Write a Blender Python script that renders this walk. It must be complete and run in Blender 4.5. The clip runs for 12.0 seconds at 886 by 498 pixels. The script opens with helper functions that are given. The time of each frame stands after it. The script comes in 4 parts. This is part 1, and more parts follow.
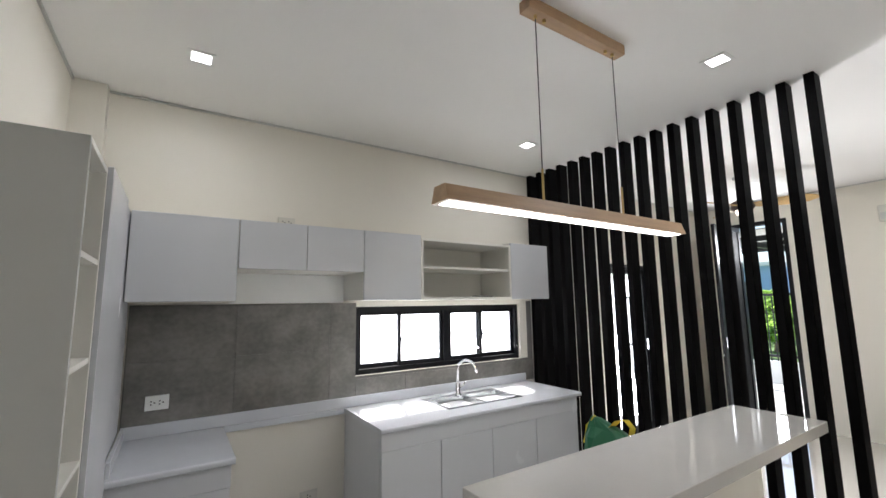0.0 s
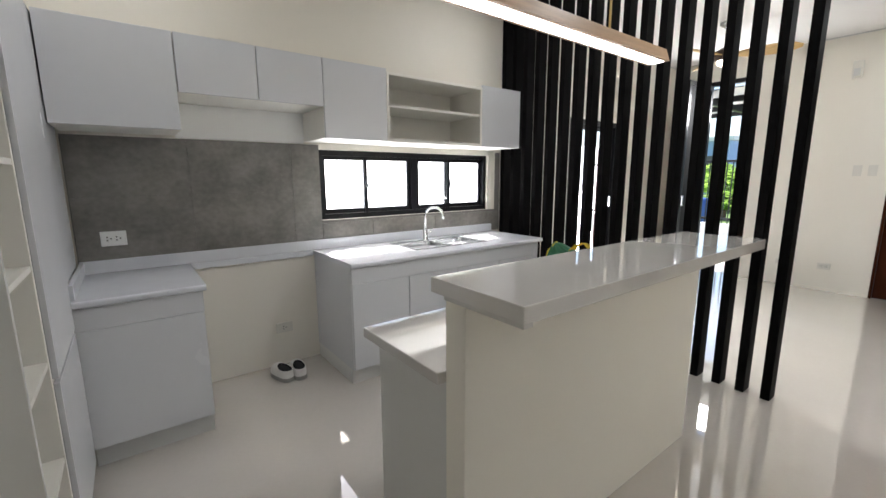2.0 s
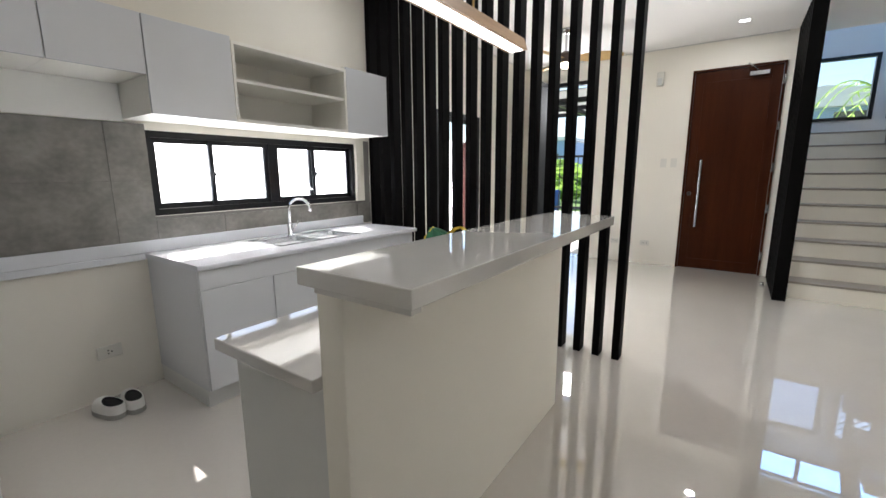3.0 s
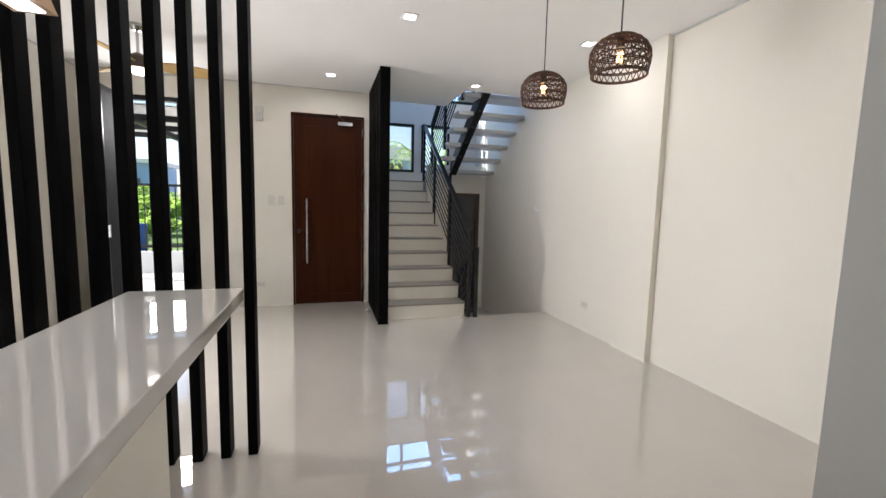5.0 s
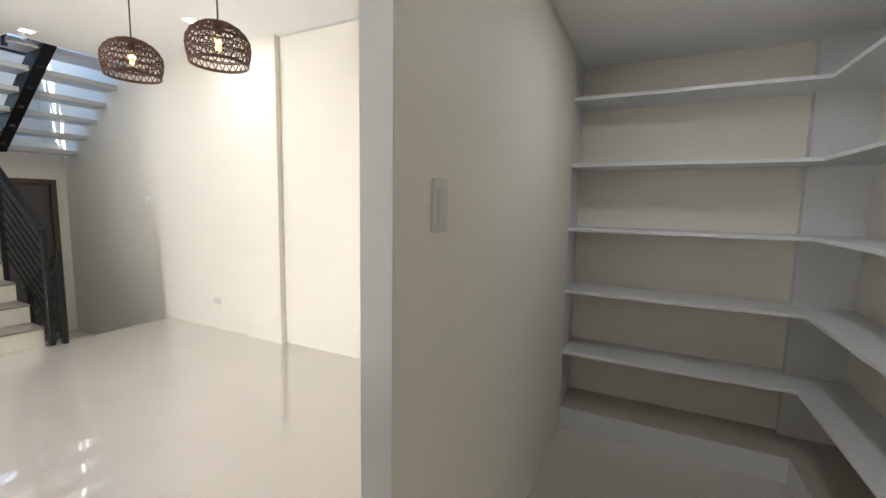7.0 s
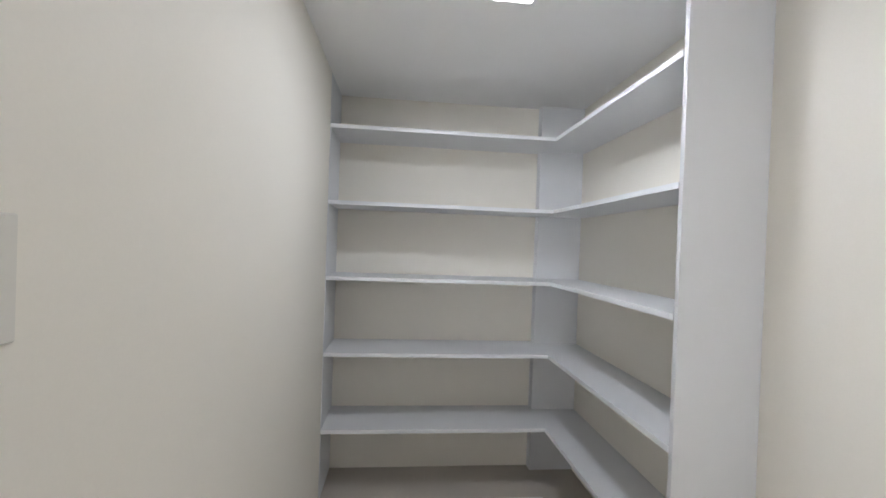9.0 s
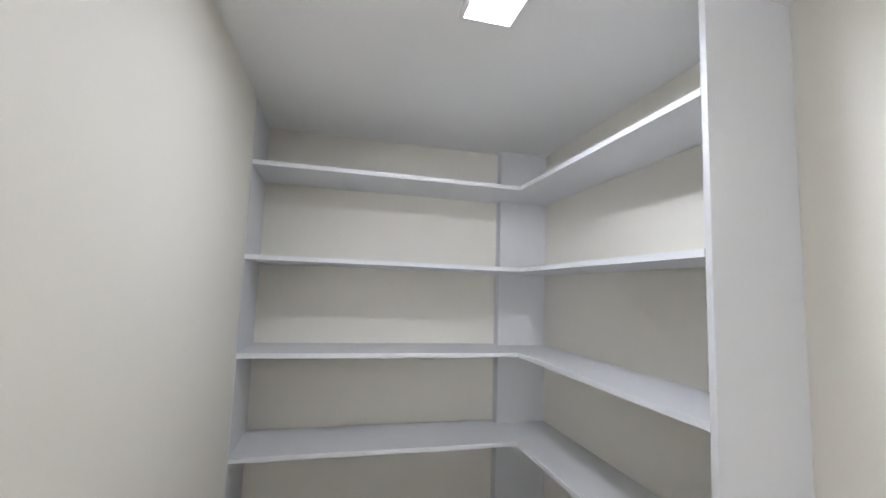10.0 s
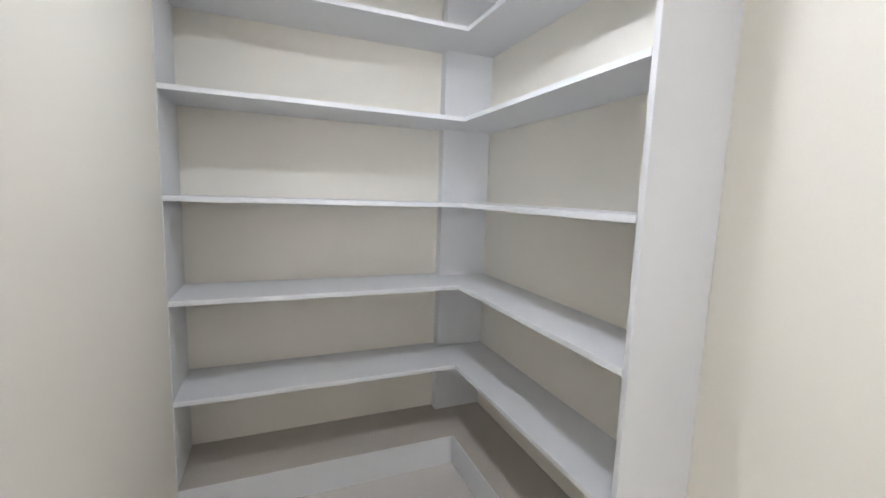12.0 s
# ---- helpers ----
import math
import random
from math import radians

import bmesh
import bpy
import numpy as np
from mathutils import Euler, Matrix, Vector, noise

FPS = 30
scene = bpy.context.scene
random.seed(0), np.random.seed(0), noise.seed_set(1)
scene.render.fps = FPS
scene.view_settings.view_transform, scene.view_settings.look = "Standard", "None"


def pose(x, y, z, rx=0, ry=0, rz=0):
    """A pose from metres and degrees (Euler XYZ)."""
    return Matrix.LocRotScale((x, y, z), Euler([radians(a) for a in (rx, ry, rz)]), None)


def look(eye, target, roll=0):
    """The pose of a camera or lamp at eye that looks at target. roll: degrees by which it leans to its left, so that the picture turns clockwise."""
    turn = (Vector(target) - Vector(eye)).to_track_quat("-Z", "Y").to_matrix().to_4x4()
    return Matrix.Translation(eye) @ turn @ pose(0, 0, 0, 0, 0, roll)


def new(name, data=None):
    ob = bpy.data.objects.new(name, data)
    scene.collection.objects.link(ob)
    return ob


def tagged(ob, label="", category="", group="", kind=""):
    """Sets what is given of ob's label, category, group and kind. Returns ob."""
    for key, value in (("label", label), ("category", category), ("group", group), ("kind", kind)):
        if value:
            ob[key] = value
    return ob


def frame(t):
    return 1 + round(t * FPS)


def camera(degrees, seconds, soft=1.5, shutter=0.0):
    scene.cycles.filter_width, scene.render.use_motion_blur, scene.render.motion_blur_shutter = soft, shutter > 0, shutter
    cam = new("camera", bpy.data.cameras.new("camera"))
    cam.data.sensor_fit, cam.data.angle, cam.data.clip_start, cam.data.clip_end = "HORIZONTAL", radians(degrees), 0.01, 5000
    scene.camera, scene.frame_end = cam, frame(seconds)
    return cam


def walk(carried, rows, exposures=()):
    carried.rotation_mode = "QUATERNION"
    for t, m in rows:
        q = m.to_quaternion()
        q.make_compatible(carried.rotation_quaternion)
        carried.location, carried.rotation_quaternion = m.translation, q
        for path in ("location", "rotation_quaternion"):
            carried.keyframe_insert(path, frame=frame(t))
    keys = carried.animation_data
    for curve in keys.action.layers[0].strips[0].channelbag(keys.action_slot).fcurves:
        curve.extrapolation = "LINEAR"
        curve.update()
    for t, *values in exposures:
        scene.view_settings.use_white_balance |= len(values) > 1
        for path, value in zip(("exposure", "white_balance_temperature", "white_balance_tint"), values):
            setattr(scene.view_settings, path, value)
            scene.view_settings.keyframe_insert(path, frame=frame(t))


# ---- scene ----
cam = camera(93.8, 12.0)
PATH = [
    (0, (0.807, -0.441, 1.599), (1.882, 1.225, 1.859), -0.8),
    (0.5, (0.832, -0.439, 1.545), (1.914, 1.24, 1.649), -0.7),
    (1, (0.839, -0.428, 1.484), (1.93, 1.246, 1.409), -0.5),
    (1.5, (0.843, -0.404, 1.423), (1.962, 1.238, 1.198), -0.5),
    (2, (0.837, -0.38, 1.38), (2.028, 1.19, 1.036), -0.2),
    (2.5, (0.832, -0.357, 1.343), (2.196, 1.055, 0.959), -0.2),
    (3, (0.92, -0.279, 1.317), (2.529, 0.852, 0.954), -0.3),
    (3.5, (1.077, -0.177, 1.341), (2.917, 0.54, 1.023), -0.1),
    (5.5, (1.559, -0.069, 1.425), (3.326, -0.988, 1.241), 1.6),
    (6, (1.571, -0.098, 1.439), (3.124, -1.346, 1.266), 1.5),
    (6.5, (1.481, -0.092, 1.432), (2.732, -1.643, 1.249), 1.2),
    (7, (1.362, -0.089, 1.408), (2.253, -1.866, 1.19), 1.0),
    (7.5, (1.299, -0.096, 1.38), (1.842, -2.007, 1.149), 1.0),
    (9.5, (1.466, -0.769, 1.496), (1.108, -2.734, 1.602), 2.1),
    (10, (1.452, -0.925, 1.542), (0.972, -2.856, 1.741), 2.0),
    (10.5, (1.442, -1.012, 1.555), (0.901, -2.929, 1.736), 2.1),
    (11, (1.442, -1.043, 1.485), (0.864, -2.958, 1.529), 2.3),
    (11.5, (1.457, -1.025, 1.393), (0.814, -2.915, 1.273), 2.3),
    (12, (1.454, -0.946, 1.307), (0.696, -2.78, 1.052), 1.9),
]
walk(cam, [(t, look(eye, target, roll)) for t, eye, target, roll in PATH],
     exposures=[(0, 1.48, 6100, 11), (1, 1.5, 6150, 11), (2, 1.58, 6200, 11), (3, 1.56, 6200, 11), (3.7, 1.44, 6250, 11), (5.5, 1.26, 6450, 14), (6, 1.3, 6600, 13), (6.5, 1.52, 6700, 11), (7, 1.78, 6500, 11), (7.5, 1.9, 6200, 12), (9.3, 2.66, 6000, 13), (10.5, 2.62, 5950, 13), (11.3, 2.92, 6000, 13), (12, 3.0, 6050, 13)])

# ---- world, sun and large lights ----
SUN_AZ, SUN_EL = 21.0, 48.5          # clockwise from +y, and above the horizon
world = bpy.data.worlds.new("sky")
scene.world = world
world.use_nodes = True
wn = world.node_tree
wn.nodes.clear()
sky = wn.nodes.new("ShaderNodeTexSky")
sky.sky_type, sky.sun_disc = "NISHITA", False
sky.sun_elevation, sky.sun_rotation = radians(SUN_EL), radians(SUN_AZ)
bg = wn.nodes.new("ShaderNodeBackground")
bg.inputs["Strength"].default_value = 0.09
wo = wn.nodes.new("ShaderNodeOutputWorld")
wn.links.new(sky.outputs[0], bg.inputs[0])
wn.links.new(bg.outputs[0], wo.inputs[0])


def lamp(name, kind, m, power, colour, size=0.1, size_y=None):
    data = bpy.data.lights.new(name, kind)
    data.energy, data.color = power, colour
    if kind == "AREA":
        data.size = size
        if size_y:
            data.shape, data.size_y = "RECTANGLE", size_y
    elif kind == "SUN":
        data.angle = radians(0.5)
    else:
        data.shadow_soft_size = size
    ob = new(name, data)
    ob.matrix_world = m
    return ob


sx = math.cos(radians(SUN_EL)) * math.sin(radians(SUN_AZ))
sy = math.cos(radians(SUN_EL)) * math.cos(radians(SUN_AZ))
sz = math.sin(radians(SUN_EL))
lamp("sun", "SUN", look((20 * sx, 20 * sy, 20 * sz), (0, 0, 0)), 5.0, (1.0, 0.95, 0.87))
DAY, COOL, NEUTRAL, WARM = (1.0, 0.99, 0.97), (0.78, 0.88, 1.0), (1.0, 0.985, 0.96), (1.0, 0.62, 0.28)
WINDOW_LIGHT = [
    ("daylight_kitchen_window", (2.86, 2.85, 1.32), (2.86, 0, 3.9), 5.5, DAY, 1.8, 0.62),
    ("daylight_side_door", (5.51, 2.80, 0.70), (3.9, 0.0, 0.35), 21, DAY, 0.85, 1.0),
    ("daylight_porch_door", (7.62, 1.87, 2.33), (4, 1.3, 1.5), 8, DAY, 0.44, 0.38),
    ("daylight_landing_window", (9.40, -2.135, 2.465), (7, -2.3, 2.3), 0.35, (0.50, 0.72, 1.0), 0.44, 0.78),
    ("daylight_stairwell", (9.40, -1.9, 4.0), (7.4, -2.1, 2.2), 15, (0.26, 0.52, 1.0), 1.8, 1.4),
]
for nm, eye, to, watts, colour, a, b in WINDOW_LIGHT:
    lamp(nm, "AREA", look(eye, to), watts, colour, a, b).data.spread = radians(112 if "kitchen" in nm else 140 if "side" in nm else 180)

CEIL = 2.92
PANTRY_CEIL = 2.29
DOWNLIGHTS = [(0.852, 1.98), (3.243, 1.996), (3.27, 0.533), (4.965, -0.757), (6.775, -0.17), (6.60, -1.93), (4.97, -2.43)]
for x, y in DOWNLIGHTS:
    lamp("downlight_lamp", "AREA", look((x, y, CEIL - 0.012), (x, y + 0.001, 0)), (2.2 if y < 1 else 1.3) if x < 4 else 2.0, NEUTRAL, 0.085)
lamp("pantry_lamp", "AREA", look((1.10, -1.86, PANTRY_CEIL - 0.02), (1.10, -1.859, 0)), 1.08, (0.94, 0.97, 1.0), 0.14)
lamp("linear_lamp", "AREA", look((2.335, 0.755, 1.946), (2.335, 0.7551, 0)), 1.0, NEUTRAL, 1.45, 0.05)


# ---- materials ----
def material(name, colour, rough=0.5, metal=0.0, var=0.06, scale=3.0, fine=60.0, bump=0.0, coat=0.0, spec=0.5, stretch=None):
    """A surface with broad and fine variation of tone and a fine relief."""
    m = bpy.data.materials.new(name)
    m.use_nodes = True
    nt = m.node_tree
    n, l = nt.nodes, nt.links
    b = n["Principled BSDF"]
    b.inputs["Metallic"].default_value = metal
    b.inputs["Coat Weight"].default_value = coat
    b.inputs["Coat IOR"].default_value = 1.7
    b.inputs["Coat Roughness"].default_value = rough
    b.inputs["Specular IOR Level"].default_value = spec
    tc = n.new("ShaderNodeTexCoord")
    mp = n.new("ShaderNodeMapping")
    if stretch:
        mp.inputs["Scale"].default_value = stretch
    l.new(tc.outputs["Object"], mp.inputs[0])
    broad, grain = n.new("ShaderNodeTexNoise"), n.new("ShaderNodeTexNoise")
    broad.inputs["Scale"].default_value, grain.inputs["Scale"].default_value = scale, fine
    broad.inputs["Detail"].default_value, grain.inputs["Detail"].default_value = 4, 3
    l.new(mp.outputs[0], broad.inputs[0])
    l.new(mp.outputs[0], grain.inputs[0])
    mix = n.new("ShaderNodeMath")
    mix.operation = "MULTIPLY_ADD"
    mix.inputs[1].default_value = 0.35
    l.new(grain.outputs[0], mix.inputs[0])
    half = n.new("ShaderNodeMath")
    half.operation = "MULTIPLY"
    half.inputs[1].default_value = 0.65
    l.new(broad.outputs[0], half.inputs[0])
    l.new(half.outputs[0], mix.inputs[2])
    ramp = n.new("ShaderNodeValToRGB")
    ramp.color_ramp.elements[0].position, ramp.color_ramp.elements[1].position = 0.3, 0.7
    ramp.color_ramp.elements[0].color = (*[c * (1 - var) for c in colour], 1)
    ramp.color_ramp.elements[1].color = (*[min(1, c * (1 + var)) for c in colour], 1)
    l.new(mix.outputs[0], ramp.inputs[0])
    l.new(ramp.outputs[0], b.inputs["Base Color"])
    rr = n.new("ShaderNodeMapRange")
    rr.inputs["To Min"].default_value, rr.inputs["To Max"].default_value = rough * 0.85, min(1, rough * 1.15)
    l.new(broad.outputs[0], rr.inputs[0])
    l.new(rr.outputs[0], b.inputs["Roughness"])
    if bump:
        bp = n.new("ShaderNodeBump")
        bp.inputs["Strength"].default_value, bp.inputs["Distance"].default_value = bump, 0.002
        l.new(grain.outputs[0], bp.inputs["Height"])
        l.new(bp.outputs[0], b.inputs["Normal"])
    return m


def emitter(name, colour, strength):
    m = bpy.data.materials.new(name)
    m.use_nodes = True
    b = m.node_tree.nodes["Principled BSDF"]
    b.inputs["Base Color"].default_value = (*colour, 1)
    b.inputs["Emission Color"].default_value = (*colour, 1)
    b.inputs["Emission Strength"].default_value = strength
    return m


def glass(name, rough=0.0, tint=(1, 1, 1)):
    m = bpy.data.materials.new(name)
    m.use_nodes = True
    b = m.node_tree.nodes["Principled BSDF"]
    b.inputs["Base Color"].default_value = (*tint, 1)
    b.inputs["Transmission Weight"].default_value = 1
    b.inputs["Roughness"].default_value = rough
    b.inputs["IOR"].default_value = 1.45
    return m


WALL = material("cream_wall_paint", (0.81, 0.775, 0.695), 0.6, var=0.02, scale=1.2, fine=180, bump=0.05)
CEILING = material("white_ceiling_paint", (0.92, 0.915, 0.90), 0.75, var=0.015, scale=1.5, fine=200, bump=0.03)
JAMB = material("grey_white_end_face", (0.60, 0.60, 0.59), 0.6, var=0.02, scale=1.2, fine=180, bump=0.05)
FLOOR = material("polished_cream_porcelain", (0.60, 0.56, 0.51), 0.012, var=0.03, scale=2.2, fine=40, spec=1.0, coat=1.0)
LAMINATE = material("white_laminate", (0.68, 0.69, 0.715), 0.26, var=0.012, scale=2, fine=240, bump=0.02)
EDGE = material("white_edge_strip", (0.82, 0.83, 0.84), 0.4, var=0.01, scale=4)
# white raised to stand in for sunlight bounced up off the worktop
NICHE = material("bounce_brightened_board", (0.90, 0.90, 0.88), 0.4, var=0.01, scale=3)
CARCASS = material("warm_white_melamine", (0.85, 0.83, 0.77), 0.45, var=0.012, scale=2, fine=240)
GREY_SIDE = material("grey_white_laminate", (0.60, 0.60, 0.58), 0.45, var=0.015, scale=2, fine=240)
SHELF = material("pale_grey_shelf_board", (0.70, 0.705, 0.715), 0.45, var=0.015, scale=2.5, fine=200)
QUARTZ = material("white_engineered_stone", (0.60, 0.58, 0.55), 0.015, var=0.03, scale=6, fine=260, spec=1.0, coat=0.6)
WORKTOP = material("satin_white_stone", (0.70, 0.715, 0.76), 0.25, var=0.03, scale=6, fine=260)
TILE = material("grey_cement_look_tile", (0.205, 0.195, 0.18), 0.3, var=0.34, scale=5.5, fine=30, bump=0.06, stretch=(1, 1, 1.15))
GROUT = material("grey_grout", (0.18, 0.172, 0.16), 0.8, var=0.08, scale=8)
BLACK = material("black_lacquered_wood", (0.003, 0.0028, 0.0028), 0.5, var=0.25, scale=4, fine=90, bump=0.04, spec=0.04, stretch=(1, 1, 0.08))
STEEL_BLACK = material("black_painted_steel", (0.006, 0.0065, 0.008), 0.35, spec=0.35, var=0.1, scale=6)
ALUM_BLACK = material("black_aluminium", (0.006, 0.0065, 0.009), 0.38, spec=0.35, var=0.1, scale=6)
OAK = material("oiled_oak", (0.46, 0.30, 0.17), 0.45, var=0.20, scale=5, fine=60, bump=0.1, stretch=(0.5, 7, 7))
MAHOGANY = material("dark_red_brown_stained_wood", (0.040, 0.0095, 0.0026), 0.36, var=0.34, scale=2.2, fine=26, bump=0.02, spec=0.12, stretch=(5, 5, 0.35))
CHROME = material("chrome", (0.78, 0.79, 0.80), 0.07, metal=1, var=0.02, scale=8)
STAINLESS = material("brushed_stainless", (0.46, 0.47, 0.48), 0.22, metal=1, var=0.08, scale=5, fine=120, stretch=(1, 12, 1))
PLASTIC = material("white_plastic", (0.88, 0.88, 0.87), 0.35, var=0.01, scale=5)
DARK = material("black_plastic", (0.02, 0.02, 0.02), 0.5, var=0.1, scale=5)
RATTAN = material("dark_brown_rattan", (0.085, 0.036, 0.02), 0.6, var=0.35, scale=14, fine=120, bump=0.2)
BLADE = material("bamboo_blade", (0.55, 0.36, 0.14), 0.5, var=0.15, scale=6, fine=60, stretch=(6, 1, 1))
BRASS = material("brass", (0.62, 0.44, 0.18), 0.3, metal=1, var=0.05, scale=8)
RISER = material("cream_stair_paint", (0.78, 0.74, 0.655), 0.55, var=0.03, scale=3, fine=120)
TREAD = material("grey_stone_tread", (0.29, 0.26, 0.22), 0.4, var=0.06, scale=5, fine=120)
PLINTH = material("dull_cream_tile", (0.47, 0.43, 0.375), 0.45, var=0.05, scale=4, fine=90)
PALE_TREAD = material("pale_tread_slab", (0.55, 0.55, 0.54), 0.4, var=0.03, scale=4, fine=100)
BROWN_FRAME = material("brown_door_frame", (0.09, 0.06, 0.045), 0.5, var=0.15, scale=5)
GREY_DOOR = material("dark_grey_door", (0.10, 0.095, 0.09), 0.5, var=0.08, scale=4)
CANVAS = material("white_leather", (0.72, 0.71, 0.68), 0.5, var=0.06, scale=12, fine=150, bump=0.1)
SOLE = material("grey_rubber", (0.30, 0.29, 0.27), 0.7, var=0.1, scale=12)
IVORY = material("ivory_plastic", (0.70, 0.68, 0.62), 0.4, var=0.015, scale=5)
LINING = material("black_fabric", (0.012, 0.012, 0.013), 0.9, var=0.2, scale=20)
GREEN = material("green_woven_plastic", (0.01, 0.11, 0.045), 0.5, var=0.2, scale=10, fine=150, bump=0.2)
YELLOW = material("yellow_plastic", (0.62, 0.47, 0.02), 0.45, var=0.12, scale=10)
GRASS = material("lawn", (0.085, 0.15, 0.03), 0.9, var=0.4, scale=6, fine=60)
PAVING = material("concrete_paving", (0.42, 0.41, 0.39), 0.85, var=0.12, scale=2, fine=60, bump=0.15)
LEAF = material("leaf_green", (0.11, 0.20, 0.04), 0.6, var=0.4, scale=3, fine=20)
BARK = material("bark", (0.14, 0.09, 0.06), 0.9, var=0.3, scale=8)
RENDERED = material("white_rendered_wall", (0.74, 0.74, 0.73), 0.8, var=0.04, scale=2)
BRICKRED = material("terracotta_paint", (0.11, 0.035, 0.025), 0.7, var=0.1, scale=3)
BLUE = material("blue_plastic_drum", (0.02, 0.07, 0.28), 0.4, var=0.1, scale=6)
LIT = emitter("lit_diffuser", (1.0, 0.97, 0.93), 3.0)
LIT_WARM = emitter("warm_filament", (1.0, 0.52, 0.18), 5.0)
LIT_FAN = emitter("fan_lamp", (1.0, 0.85, 0.65), 2.5)
PALE_BLUE = material("pale_blue_render", (0.30, 0.42, 0.62), 0.8, var=0.05, scale=1)
PALM = material("palm_leaf", (0.14, 0.24, 0.05), 0.5, var=0.3, scale=4)
# self-lit white for the backdrop sheet; nothing outside really glows
GLOW = emitter("glowing_backdrop_white", (1.0, 1.0, 1.0), 1.6)
def translucent(m, colour):
    """Lets a part of the light through, as leaves do."""
    nt = m.node_tree
    b, o = nt.nodes["Principled BSDF"], nt.nodes["Material Output"]
    tr, mx = nt.nodes.new("ShaderNodeBsdfTranslucent"), nt.nodes.new("ShaderNodeMixShader")
    tr.inputs[0].default_value = (*colour, 1)
    mx.inputs[0].default_value = 0.5
    nt.links.new(b.outputs[0], mx.inputs[1])
    nt.links.new(tr.outputs[0], mx.inputs[2])
    nt.links.new(mx.outputs[0], o.inputs["Surface"])


translucent(LEAF, (0.46, 0.70, 0.14))
translucent(PALM, (0.55, 0.78, 0.22))
CLEAR = glass("clear_glass")
BULB = glass("bulb_glass", 0.0, (1.0, 0.86, 0.66))


# ---- mesh helpers ----
def box(x0, x1, y0, y1, z0, z1, bevel=0.0, bm=None, segments=2):
    bm = bm or bmesh.new()
    r = bmesh.ops.create_cube(bm, size=1)
    vs = r["verts"]
    bmesh.ops.scale(bm, vec=(x1 - x0, y1 - y0, z1 - z0), verts=vs)
    bmesh.ops.translate(bm, vec=((x0 + x1) / 2, (y0 + y1) / 2, (z0 + z1) / 2), verts=vs)
    if bevel:
        es = list({e for v in vs for e in v.link_edges})
        bmesh.ops.bevel(bm, geom=es, offset=bevel, segments=segments, profile=0.5, affect="EDGES")
    return bm


def cyl(p, q, r, r2=None, sides=14, bm=None, cap=True):
    bm = bm or bmesh.new()
    p, q = Vector(p), Vector(q)
    d = q - p
    made = bmesh.ops.create_cone(bm, cap_ends=cap, segments=sides, radius1=r, radius2=r if r2 is None else r2, depth=d.length)
    rot = Vector((0, 0, 1)).rotation_difference(d).to_matrix().to_4x4()
    bmesh.ops.transform(bm, matrix=Matrix.Translation((p + q) / 2) @ rot, verts=made["verts"])
    return bm


def tube(path, r, sides=6, bm=None, closed=False):
    """A round bar along a line of points."""
    bm = bm or bmesh.new()
    pts = [Vector(p) for p in path]
    rings, n = [], len(pts)
    for i, p in enumerate(pts):
        a = pts[(i - 1) % n] if (closed or i) else pts[0]
        b = pts[(i + 1) % n] if (closed or i < n - 1) else pts[-1]
        d = (b - a).normalized()
        u = d.orthogonal().normalized() if abs(d.z) > 0.95 else d.cross(Vector((0, 0, 1))).normalized()
        v = d.cross(u)
        rings.append([bm.verts.new(p + r * (math.cos(k) * u + math.sin(k) * v)) for k in [2 * math.pi * j / sides for j in range(sides)]])
    for i in range(n if closed else n - 1):
        a, b = rings[i], rings[(i + 1) % n]
        for j in range(sides):
            bm.faces.new((a[j], a[(j + 1) % sides], b[(j + 1) % sides], b[j]))
    if not closed:
        bm.faces.new(rings[0][::-1])
        bm.faces.new(rings[-1])
    return bm


def lathe(profile, x, y, z, sides=24, bm=None):
    """A turned shape from (radius, height) pairs round an upright axis."""
    bm = bm or bmesh.new()
    rings = [[bm.verts.new((x + r * math.cos(2 * math.pi * j / sides), y + r * math.sin(2 * math.pi * j / sides), z + h)) for j in range(sides)] for r, h in profile]
    for a, b in zip(rings, rings[1:]):
        for j in range(sides):
            bm.faces.new((a[j], a[(j + 1) % sides], b[(j + 1) % sides], b[j]))
    bm.faces.new(rings[0][::-1])
    bm.faces.new(rings[-1])
    return bm


def prism(outline, y0, y1, axis="y", bm=None):
    """A flat outline pushed along an axis. The outline's pairs are (x, z) for y, (y, z) for x and (x, y) for z."""
    bm = bm or bmesh.new()

    def at(a, b, d):
        return {"y": (a, d, b), "x": (d, a, b), "z": (a, b, d)}[axis]
    front = [bm.verts.new(at(a, b, y0)) for a, b in outline]
    back = [bm.verts.new(at(a, b, y1)) for a, b in outline]
    n = len(outline)
    bm.faces.new(front)
    bm.faces.new(back[::-1])
    for i in range(n):
        bm.faces.new((front[i], front[(i + 1) % n], back[(i + 1) % n], back[i]))
    bmesh.ops.recalc_face_normals(bm, faces=bm.faces)
    return bm


